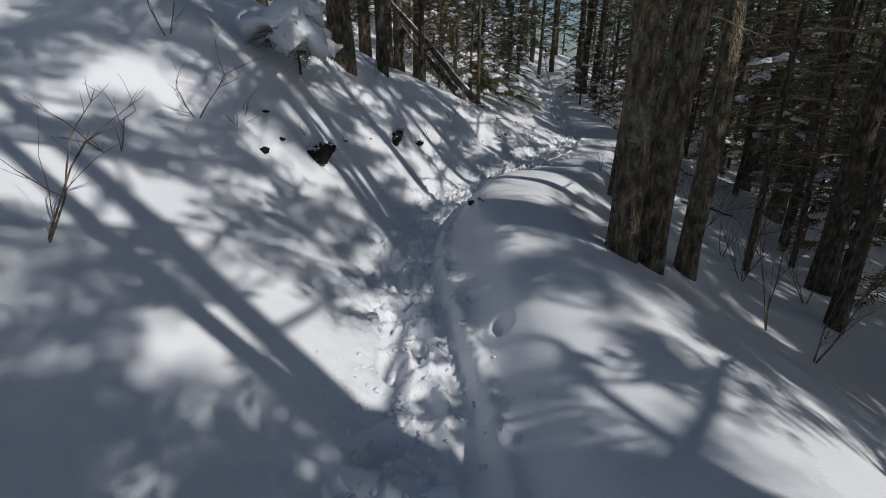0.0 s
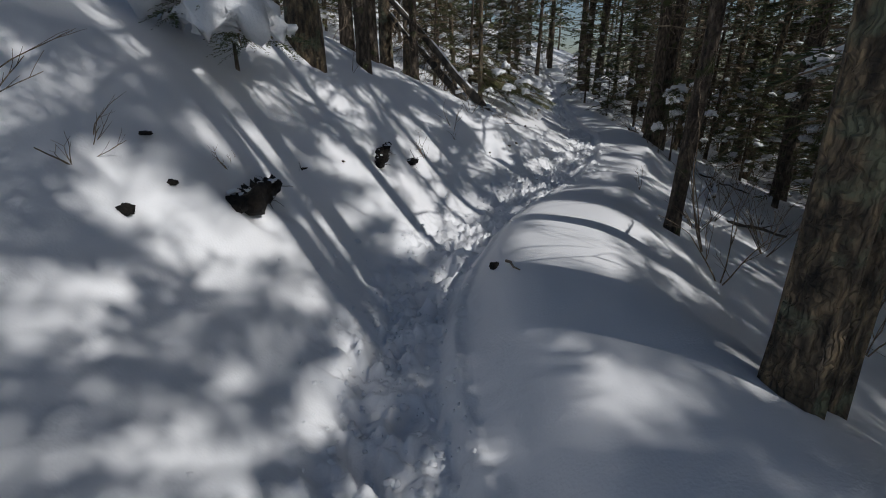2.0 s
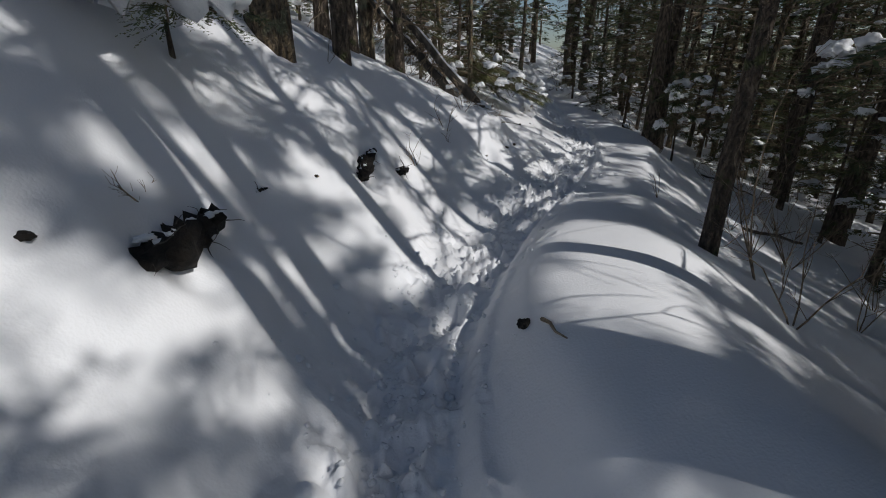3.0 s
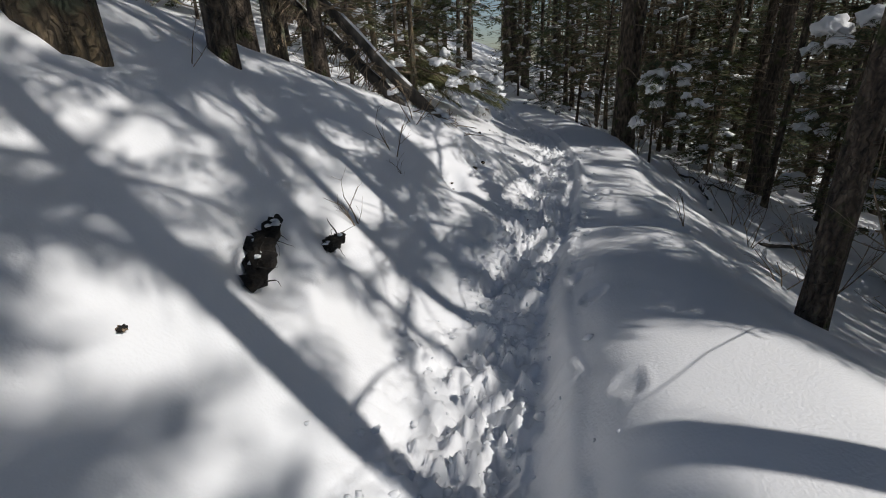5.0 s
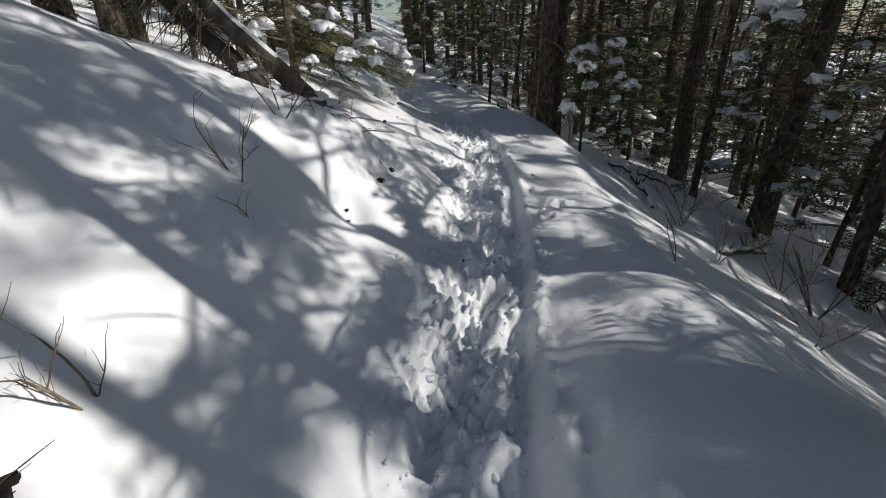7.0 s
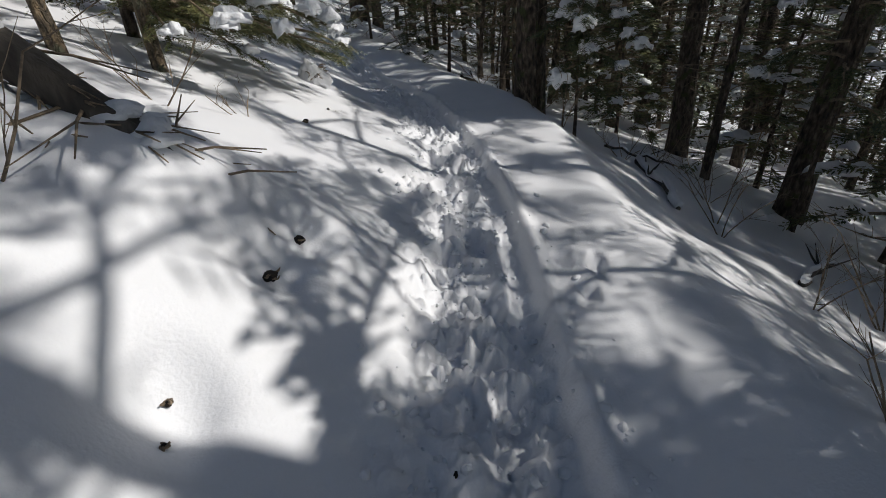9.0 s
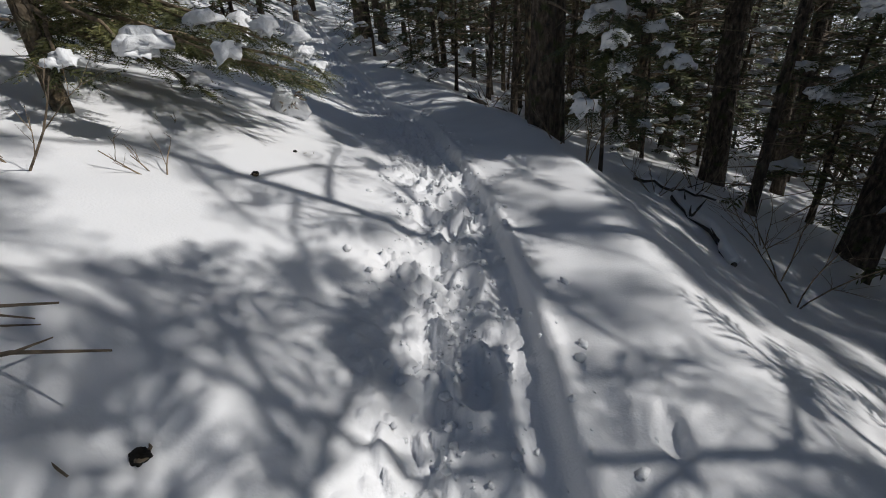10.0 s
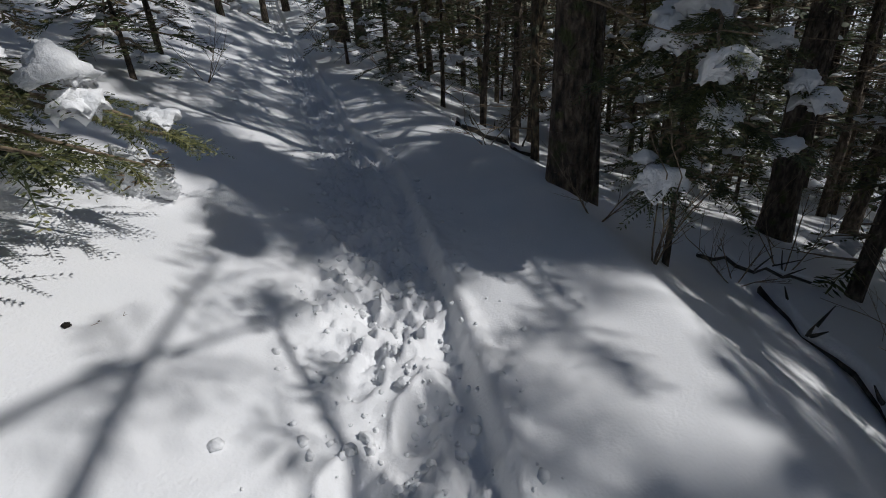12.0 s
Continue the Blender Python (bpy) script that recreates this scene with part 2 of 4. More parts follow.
# ---- tree builders ----
class Bag:
    """Vertices and faces of one mesh in the making."""
    def __init__(self):
        self.v, self.f = [], []

    def tube(self, pts, radii, sides=6, jag=0.0, cap=True):
        base = len(self.v)
        for k, (p, r) in enumerate(zip(pts, radii)):
            p = Vector(p)
            q = Vector(pts[min(k + 1, len(pts) - 1)]) - Vector(pts[max(k - 1, 0)])
            u = q.orthogonal().normalized() if abs(q.normalized().z) < 0.7 else Vector((1, 0, 0))
            w = q.normalized().cross(u).normalized()
            u = w.cross(q.normalized())
            for s in range(sides):
                a = 2 * math.pi * s / sides
                rr = r * (1 + jag * (noise.noise(Vector((math.cos(a) * 2.2, math.sin(a) * 2.2, p.z * 1.3 + p.x))) + 0.5 * noise.noise(Vector((math.cos(a) * 5, math.sin(a) * 5, p.z * 4)))))
                self.v.append(p + u * (math.cos(a) * rr) + w * (math.sin(a) * rr))
        for k in range(len(pts) - 1):
            for s in range(sides):
                a, b = base + k * sides + s, base + k * sides + (s + 1) % sides
                self.f.append((a, b, b + sides, a + sides))
        if cap:
            self.f.append(tuple(base + (len(pts) - 1) * sides + s for s in range(sides)))
            self.f.append(tuple(base + s for s in reversed(range(sides))))

    def blade(self, root, way, side, length, width):
        b = len(self.v)
        mid = root + way * (length * 0.5)
        self.v += [root, mid + side * width, root + way * length, mid - side * width]
        self.f.append((b, b + 1, b + 2, b + 3))

    def spray(self, root, way, r, length, flat=0.25, pairs=7, wide=0.014, fine=1.0):
        """A twig set with needle-bearing side shoots in one plane that droops a little."""
        way = way.normalized()
        side = way.cross(Vector((0, 0, 1)))
        side = (side.normalized() if side.length > 0.01 else Vector((1, 0, 0)))
        up = side.cross(way).normalized()
        self.blade(root, way, side, length, wide * 0.7)
        for k in range(pairs):
            t = (k + 0.5) / pairs
            p = root + way * (length * t) - Vector((0, 0, 0.1 * length * t * t))
            for sgn in (-1, 1):
                w = (way * r.uniform(.5, .8) + side * sgn + up * r.uniform(-flat, flat)).normalized()
                self.blade(p, w, (up * r.uniform(-.6, .6) + way.cross(up) * 0.3 + way * 0.7).normalized(), length * (0.55 - 0.35 * t) * r.uniform(.7, 1.2) * fine, wide)

    def pad(self, c, rx, ry, rz, r, rings=6, segs=10, lobes=0.0):
        """A lump of lying snow: domed above, ragged below, with drooping lobes round its rim."""
        base = len(self.v)
        off = Vector((r.random() * 50, r.random() * 50, r.random() * 50))
        for k in range(rings):
            ph = math.pi * (0.5 - (k / (rings - 1)) * 0.74)
            for s in range(segs):
                a = 2 * math.pi * s / segs
                e = Vector((math.cos(a) * math.cos(ph), math.sin(a) * math.cos(ph), math.sin(ph)))
                g = 1 + 0.6 * noise.noise(off + e * 1.4) + 0.3 * noise.noise(off + e * 3.6)
                rim = 1 + 0.35 * noise.noise(off + Vector((math.cos(a), math.sin(a), 9)) * 2.2) * math.cos(ph) ** 2
                hang = lobes * max(0, noise.noise(off + Vector((math.cos(a), math.sin(a), 0)) * 2.0)) * max(0, math.cos(ph)) ** 4 * (1.0 if k > rings // 2 else 0.4)
                h = math.sin(ph) if ph > 0 else 0.5 * math.sin(ph)
                self.v.append(Vector(c) + Vector((e.x * rx * g * rim, e.y * ry * g * rim, h * rz * g - hang * rx)))
        for k in range(rings - 1):
            for s in range(segs):
                a, b = base + k * segs + s, base + k * segs + (s + 1) % segs
                self.f.append((a, a + segs, b + segs, b))
        self.f.append(tuple(base + (rings - 1) * segs + s for s in reversed(range(segs))))

    def mesh(self, name, mat, smooth=True):
        me = bpy.data.meshes.new(name)
        me.from_pydata([tuple(v) for v in self.v], [], self.f)
        if smooth:
            me.polygons.foreach_set("use_smooth", np.ones(len(me.polygons), bool))
        me.materials.append(mat)
        me.update()
        return me


def part(name, bag, mat, parent, label="", smooth=True):
    ob = new(name, bag.mesh(name, mat, smooth))
    ob.parent = parent
    if label:
        ob["label"] = label
    return ob


def trunk_line(r, tall, lean=(0, 0), wander=0.05, n=14, bend=0.0):
    pts, ox, oy = [], r.uniform(0, 50), r.uniform(0, 50)
    for k in range(n + 1):
        t = (k / n) ** 1.5
        h = tall * t
        pts.append(Vector((lean[0] * h + bend * h * h / tall + wander * noise.noise(Vector((ox, h * 0.35, 0))) * min(h, 2), lean[1] * h + wander * noise.noise(Vector((oy, h * 0.35, 4))) * min(h, 2), h - (0.35 if k == 0 else 0))))
    return pts


def tree(name, seed, tall, girth, crown_from, boughs=40, dead=30, reach=2.0, lean=(0, 0), bend=0.0, bark_mat=None, sides=12, snowy=0.0, leaf=None, low=0.8, label="", spray_len=0.5, pairs=6, per=8, wide=0.016, droop=0.25):
    """A conifer: tapered flared trunk, dead lower branches, drooping boughs set with sprays of needles, snow lying on some."""
    r = random.Random(seed)
    top = new(name)
    pts = trunk_line(r, tall, lean, 0.05, 16, bend)
    radii = []
    for p in pts:
        t = max(p.z, 0) / tall
        radii.append(girth * (1 - 0.93 * t) * (1 + 0.28 * math.exp(-max(p.z, 0) / (girth * 1.6))))
    b = Bag()
    b.tube(pts, radii, sides, 0.16)
    part("trunk", b, bark_mat or bark, top)

    def on(h):
        for k in range(len(pts) - 1):
            if pts[k + 1].z >= h:
                u = (h - pts[k].z) / max(pts[k + 1].z - pts[k].z, 1e-6)
                return pts[k].lerp(pts[k + 1], u), radii[k] * (1 - u) + radii[k + 1] * u
        return pts[-1], radii[-1]

    limbs, leaves, pads = Bag(), Bag(), Bag()
    for k in range(dead):
        h = r.uniform(low, max(crown_from + 1, low + 0.5))
        p, rr = on(h)
        a = r.uniform(0, 2 * math.pi)
        way = Vector((math.cos(a), math.sin(a), r.uniform(-.25, .35)))
        length = r.uniform(.25, 1.0) * reach * 0.6
        q = [p + way * (rr * 0.5)]
        for j in range(1, 4):
            q.append(q[-1] + way * (length / 3) + Vector((r.uniform(-1, 1), r.uniform(-1, 1), r.uniform(-1, .6))) * length * 0.05)
        limbs.tube(q, [0.012 + 0.006 * length, 0.010, 0.006, 0.003], 4, cap=False)
        for j in range(r.randint(1, 4)):
            s = q[r.randint(1, 3)]
            w2 = (way + Vector((r.uniform(-1, 1), r.uniform(-1, 1), r.uniform(-.6, .3)))).normalized()
            limbs.tube([s, s + w2 * length * 0.2, s + w2 * length * 0.38 - Vector((0, 0, .04))], [0.006, 0.004, 0.002], 3, cap=False)
    for k in range(boughs):
        t = (k + r.random()) / boughs
        h = crown_from + (tall * 0.97 - crown_from) * t
        p, rr = on(h)
        a = k * 2.4 + r.uniform(-.5, .5)
        length = reach * (1 - 0.85 * t) * r.uniform(.6, 1.15) + 0.15
        way = Vector((math.cos(a), math.sin(a), 0.15 - 0.1 * (1 - t)))
        q = [p]
        for j in range(1, 6):
            u = j / 5
            q.append(p + way * (length * u) - Vector((0, 0, droop * length * u * u)) + Vector((r.uniform(-1, 1), r.uniform(-1, 1), 0)) * 0.03 * length)
        limbs.tube(q, [0.03 * (0.4 + length / 3) * (1 - j / 5.6) + 0.003 for j in range(6)], 4, cap=False)
        side = way.cross(Vector((0, 0, 1))).normalized()
        for j in range(per):
            u = r.uniform(.2, 1.0)
            f = u * 5
            i0 = min(int(f), 4)
            s = q[i0].lerp(q[i0 + 1], f - i0)
            sg = r.choice((-1, 1))
            w2 = (way * r.uniform(.4, 1.2) + side * sg * r.uniform(.3, 1.1) * (1.15 - u) - Vector((0, 0, r.uniform(.05, .35))))
            leaves.spray(s, w2, r, spray_len * r.uniform(.6, 1.2) * (1.2 - 0.4 * u), pairs=pairs, wide=wide)
        leaves.spray(q[4], q[5] - q[3], r, spray_len, pairs=pairs, wide=wide)
        if snowy and r.random() < snowy:
            for j in range(r.randint(1, 2)):
                s = q[r.choice((2, 3, 4, 4))]
                g = r.uniform(.04, .15) * (0.5 + length / 2)
                for i in range(3):
                    o = way * r.uniform(-1, 1) * g * 1.2 + Vector((r.uniform(-.5, .5) * g, r.uniform(-.5, .5) * g, 0.01 - r.random() * g * .4))
                    pads.pad(s + (o if i else Vector((0, 0, .01))), g * r.uniform(.5, 1.1), g * r.uniform(.5, 1.1), g * r.uniform(.3, .6), r, 5, 8, 1.0)
    if limbs.f:
        tagged(part("limb", limbs, twig, top), kind="stuff")
    if leaves.f:
        tagged(part("crown", leaves, leaf or needle, top, smooth=False), kind="stuff")
    if pads.f:
        tagged(part("snow_load", pads, snow_pad, top, "white snow lying on the boughs"), kind="stuff")
    return tagged(top, label, "tree")


def set_at(ob, x, y, turn=0.0, scale=1.0, sink=0.0):
    ob.matrix_world = Matrix.Translation((x, y, ground_z(x, y) - sink)) @ pose(0, 0, 0, 0, 0, turn) @ Matrix.Scale(scale, 4)
    return ob


# the pair of old trunks beside the trail
set_at(tree("tree", 11, 17, 0.115, 6.0, 50, 6, 3.0, (0.0, 0.02), bark_mat=bark_old_sunlit, sides=24, low=1.6, label="old rough-barked trunk of a twin tree beside the trail"), 1.47, 3.62)
set_at(tree("tree", 12, 18, 0.14, 5.5, 56, 8, 3.0, (0.06, 0.03), bark_mat=bark_old_sunlit, sides=24, low=1.2, label="old trunk of a twin tree, mossy and sunlit along one edge"), 1.79, 3.87)
set_at(tree("tree", 13, 15, 0.085, 5, 40, 14, 2.0, (0.03, 0.0), sides=14, low=1.2, label="slim dark conifer standing on the lip of the slope"), 2.58, 6.95)
set_at(tree("tree", 14, 16, 0.11, 8.5, 34, 10, 2.4, (0.015, 0.03), bark_mat=bark_old_sunlit, sides=16, low=1.0, label="leaning conifer with golden sunlit bark"), 2.62, 4.7)

set_at(tree("tree", 15, 15, 0.085, 9.5, 26, 4, 1.9, sides=10, low=3.0, label="dark conifer beside the start of the trail"), 2.4, 0.22)

# trees on the bank
set_at(tree("tree", 21, 16, 0.17, 6, 40, 8, 2.2, bark_mat=bark_old_sunlit, sides=18, low=2.0, label="mossy conifer trunk rooted on the snowy bank"), -1.5, 7.45)
set_at(tree("tree", 22, 16, 0.09, 6, 34, 10, 2.0, sides=14, low=0.9, label="dark conifer standing on top of the bank"), -1.05, 8.75)
set_at(tree("tree", 28, 16, 0.15, 6, 40, 12, 2.0, sides=14, low=0.9, label="dark conifer with snow in the crook of its roots"), -1.15, 9.9)
set_at(tree("tree", 23, 12, 0.07, 4.5, 34, 56, 2.4, sides=10, low=0.4, label="slim dark conifer with dead twigs low on its trunk"), -0.43, 10.4)
set_at(tree("tree", 24, 14, 0.12, 6, 36, 14, 2.0, bark_mat=bark_old_sunlit, sides=12, low=1.0, label="orange-barked conifer lit by the sun"), -1.0, 11.5)
set_at(tree("tree", 25, 14, 0.10, 6, 36, 14, 2.0, bark_mat=bark_old_sunlit, sides=12, low=1.0, label="orange-barked conifer lit by the sun"), -0.65, 12.6)
set_at(tree("tree", 26, 9, 0.05, 5, 18, 18, 1.0, bark_mat=bark_old_sunlit, sides=8, low=0.4, label="thin pale sapling in the snow"), 0.92, 12.9)
set_at(tree("tree", 27, 9, 0.05, 5, 18, 18, 1.0, (-0.05, 0), bark_mat=bark_old_sunlit, sides=8, low=0.4, label="thin pale sapling in the snow"), 0.35, 12.7)

# trees below the trail
set_at(tree("tree", 31, 17, 0.15, 5, 46, 12, 2.4, (-0.03, 0), sides=18, low=1.2, label="dark thick conifer at the lip of the slope"), 5.42, 14.1)
set_at(tree("tree", 32, 17, 0.14, 5, 46, 12, 2.4, (0.02, 0), sides=18, low=1.2, label="dark conifer close beside its twin"), 5.72, 14.25)
set_at(tree("tree", 33, 17, 0.19, 5, 46, 30, 2.4, sides=16, low=1.0, label="thick dark conifer on the slope"), 9.3, 14.3)
set_at(tree("tree", 34, 15, 0.19, 5, 46, 30, 2.2, (0.10, 0), sides=14, low=0.8, label="thick conifer leaning down the slope"), 8.55, 11.7)
set_at(tree("tree", 35, 15, 0.12, 5, 40, 26, 2.2, (0.05, 0), bark_mat=bark_old_sunlit, sides=12, low=0.8, label="conifer on the slope with golden sunlit bark"), 9.75, 16.5)
set_at(tree("tree", 36, 15, 0.11, 5, 36, 26, 2.0, (0.03, 0), sides=12, low=0.8, label="mossy conifer on the slope"), 11.2, 14.2)
set_at(tree("tree", 37, 14, 0.10, 5.5, 32, 22, 1.9, sides=10, low=0.6, label="slim conifer on the open slope"), 7.4, 9.6)
for k, (x, y) in enumerate(((7.7, 28.2), (8.1, 28.7), (8.6, 28.3))):
    set_at(tree("tree", 40 + k, 17, 0.2, 4, 40, 16, 2.4, (0.03 * (k - 1), 0), sides=12, low=1.0, label="dark trunk in a cluster beside the far trail"), x, y)

# prototypes for the wood: nearer ones, far ones with coarser sprays, and young snow-laden ones
# every second pole wears the lighter golden bark, so that it looks sunlit
poles = [tree("tree", 50 + k, 11 + 1.5 * k, 0.05 + 0.011 * k, 2.6 + 0.9 * k, 30, 40, 1.6 + 0.15 * k, (0.02 * (k - 1), 0.015), bark_mat=(bark, bark_old_sunlit, bark, bark_old_sunlit)[k], sides=8, low=0.4, snowy=0.3, per=6, label="slender conifer with bare lower branches in the snowy wood") for k in range(4)]
youngs = [tree("young_conifer", 70 + k, 3.2 + 1.2 * k, 0.04 + 0.01 * k, 0.4 + 0.2 * k, 36, 8, 1.2 + 0.25 * k, sides=8, low=0.3, snowy=0.8, per=10, spray_len=0.42, pairs=6, wide=0.016, leaf=(needle, olive_needle, dry_needle)[k], droop=0.4, label="young conifer with clumps of snow on its boughs") for k in range(3)]
distant = [tree("tree", 80 + k, 13 + k, 0.08 + 0.025 * k, (1.4, 0.8, 2.2, 1.2)[k], 36, 14, 1.9 + 0.1 * k, sides=6, low=0.4, snowy=0.35, per=4, spray_len=0.75, pairs=4, wide=0.045, label="dark conifer deep in the snowy wood") for k in range(4)]
far_kinds = [tree("tree", 90 + k, 13 + k, 0.09 + 0.03 * k, (1.2, 0.6, 2.0)[k], 34, 5, 2.0, sides=5, low=0.4, snowy=0.3, per=3, spray_len=0.95, pairs=3, wide=0.07) for k in range(3)]
for ob in poles + youngs + distant:
    tagged(ob, group="trees of the wood")

taken = [(1.5, 3.7), (1.9, 4), (2.6, 7), (2.6, 4.7), (5.5, 14.2), (9.3, 14.3), (8.5, 11.7), (9.75, 16.5), (11.2, 14.2), (7.4, 9.6), (8.1, 28.5), (-1.3, 7.3), (-1, 8.8), (-1.1, 9.9), (-.4, 10.4), (-1, 11.5), (-.6, 12.6), (5.5, 13.2)]
made = set()


def stand(proto, x, y, turn):
    """Sets a tree upright."""
    m = Matrix.Translation((x, y, ground_z(x, y))) @ pose(0, 0, 0, 0, 0, turn)
    if proto in made:
        copy_thing(proto, m)
    else:
        made.add(proto)
        proto.matrix_world = m
    taken.append((x, y))


def place(proto, x, y, scale, turn):
    m = Matrix.Translation((x, y, ground_z(x, y))) @ pose(0, 0, 0, random.uniform(-3, 3), random.uniform(-3, 3), turn) @ Matrix.Scale(scale, 4)
    if proto in made:
        copy_thing(proto, m)
    else:
        made.add(proto)
        proto.matrix_world = m
    taken.append((x, y))


for proto, x, y, scale in ((poles[2], 8.2, 12.9, 1), (poles[1], 6.9, 16.4, 1), (poles[0], 6.6, 17.3, 1), (poles[3], 8.2, 18.2, 1), (poles[2], 7.4, 17.6, 1),
                           (youngs[1], 8.4, 10.4, 1), (youngs[2], 9.8, 7.6, 1), (youngs[0], 9.0, 15.6, 1), (youngs[1], 7.6, 20.5, 1), (youngs[2], 7.6, 6.9, .9), (youngs[1], 9.4, 12.7, 1), (youngs[0], 8.2, 8.9, 1), (youngs[2], 11.0, 10.2, 1.1),
                           (youngs[2], 1.3, 16.4, .8), (youngs[1], 1.2, 15.2, .7), (youngs[2], 0.0, 15.2, .9), (youngs[2], 2.6, 20.0, .8), (youngs[1], -0.1, 12.0, .6), (youngs[0], 2.3, 18.0, .8), (youngs[1], 6.7, 24, .9), (youngs[0], 6.9, 21.6, .7)):
    place(proto, x, y, scale, random.uniform(0, 360))


def open_light(x, y):
    """Strips along the sun's way where the wood stands open."""
    u = y + 0.466 * x
    return 2.4 < u < 2.9 or 12.3 < u < 14.9


def scatter(kinds, count, xs, ys, gap, keep):
    n = tries = 0
    while n < count and tries < 9000:
        tries += 1
        x, y = random.uniform(*xs), random.uniform(*ys)
        if not keep(x - float(TRAIL(y)), x, y) or any((x - a) ** 2 + (y - b) ** 2 < gap * gap for a, b in taken):
            continue
        place(random.choice(kinds), x, y, random.uniform(.8, 1.2), random.uniform(0, 360))
        n += 1


scatter(poles * 2 + youngs[1:], 22, (4, 17), (11, 26), 1.2, lambda d, x, y: d > 3.4 and not open_light(x, y))
random.seed(3)
scatter(youngs, 20, (8, 22), (5, 30), 1.4, lambda d, x, y: d > 5.5)
scatter(distant, 44, (11, 30), (7, 40), 1.6, lambda d, x, y: 9 < d < 22 and (d > 15 or not open_light(x, y)))
scatter(distant + youngs[:1], 22, (9, 20), (15, 29), 1.2, lambda d, x, y: d > 4)
scatter(distant + youngs, 44, (-12, 2), (13, 34), 1.4, lambda d, x, y: d < -3.2)
scatter(poles, 10, (-22, -5), (-8, 11), 2.2, lambda d, x, y: d < -6)
for x, y in ((6.3, 33), (9.6, 34), (8, 37), (10.6, 31), (4.6, 35), (7.2, 41), (9.2, 43), (3.6, 31), (11.5, 37), (6, 38.5), (12.5, 33.5), (5.6, 44)):
    place(random.choice(distant), x, y, 1.1, random.uniform(0, 360))

# the wood beyond, which nobody could count
far_spots = []
tries = 0
while len(far_spots) < 330 and tries < 20000:
    tries += 1
    zone = random.random()
    if zone < 0.5:
        x, y = random.uniform(22, 75), random.uniform(10, 75)
    elif zone < 0.72:
        x, y = random.uniform(-40, 0), random.uniform(20, 75)
    elif zone < 0.92:
        x, y = random.uniform(-2, 24), random.uniform(29, 62)
    else:
        x, y = random.uniform(-25, 25), random.uniform(-32, -9)
    if abs(x - float(TRAIL(y))) < (0.0 if y > 38 else 1.9 if y > 0 else 3) or any((x - a) ** 2 + (y - b) ** 2 < 1.7 for a, b in taken):
        continue
    taken.append((x, y))
    far_spots.append((x, y))


def build_far_wood():
    verts, counts, loops, mats, shift = [], [], [], [], 0
    stock = []
    for k in far_kinds:
        v, c, l, mt = [], [], [], []
        base = 0
        for child in k.children:
            me = child.data
            co = np.empty(len(me.vertices) * 3)
            me.vertices.foreach_get("co", co)
            n = np.empty(len(me.polygons), int)
            me.polygons.foreach_get("loop_total", n)
            li = np.empty(len(me.loops), int)
            me.loops.foreach_get("vertex_index", li)
            v.append(co.reshape(-1, 3))
            c.append(n)
            l.append(li + base)
            mt.append(np.full(len(n), (bark, twig, needle, snow_pad).index(me.materials[0])))
            base += len(me.vertices)
        stock.append((np.concatenate(v), np.concatenate(c), np.concatenate(l), np.concatenate(mt)))
    for i, (x, y) in enumerate(far_spots):
        v, c, l, mt = stock[i % 3]
        a, g = random.uniform(0, 6.28), random.uniform(.8, 1.25)
        turn = np.array(((math.cos(a), -math.sin(a), 0), (math.sin(a), math.cos(a), 0), (0, 0, 1))) * g
        verts.append(v @ turn.T + np.array((x, y, ground_z(x, y))))
        counts.append(c)
        loops.append(l + shift)
        mats.append(mt)
        shift += len(v)
    verts, counts, loops, mats = (np.concatenate(q) for q in (verts, counts, loops, mats))
    me = bpy.data.meshes.new("far_wood")
    me.vertices.add(len(verts))
    me.vertices.foreach_set("co", verts.ravel())
    me.loops.add(len(loops))
    me.loops.foreach_set("vertex_index", loops)
    me.polygons.add(len(counts))
    me.polygons.foreach_set("loop_start", np.concatenate(([0], np.cumsum(counts)[:-1])))
    for m in (bark, twig, needle, snow_pad):
        me.materials.append(m)
    me.polygons.foreach_set("material_index", mats)
    me.update(calc_edges=True)
    me.validate()
    for k in far_kinds:
        for child in list(k.children):
            bpy.data.objects.remove(child)
        bpy.data.objects.remove(k)
    return tagged(new("far_wood", me), "dense dark conifer wood with snow on its boughs", "wood", kind="stuff")


build_far_wood()

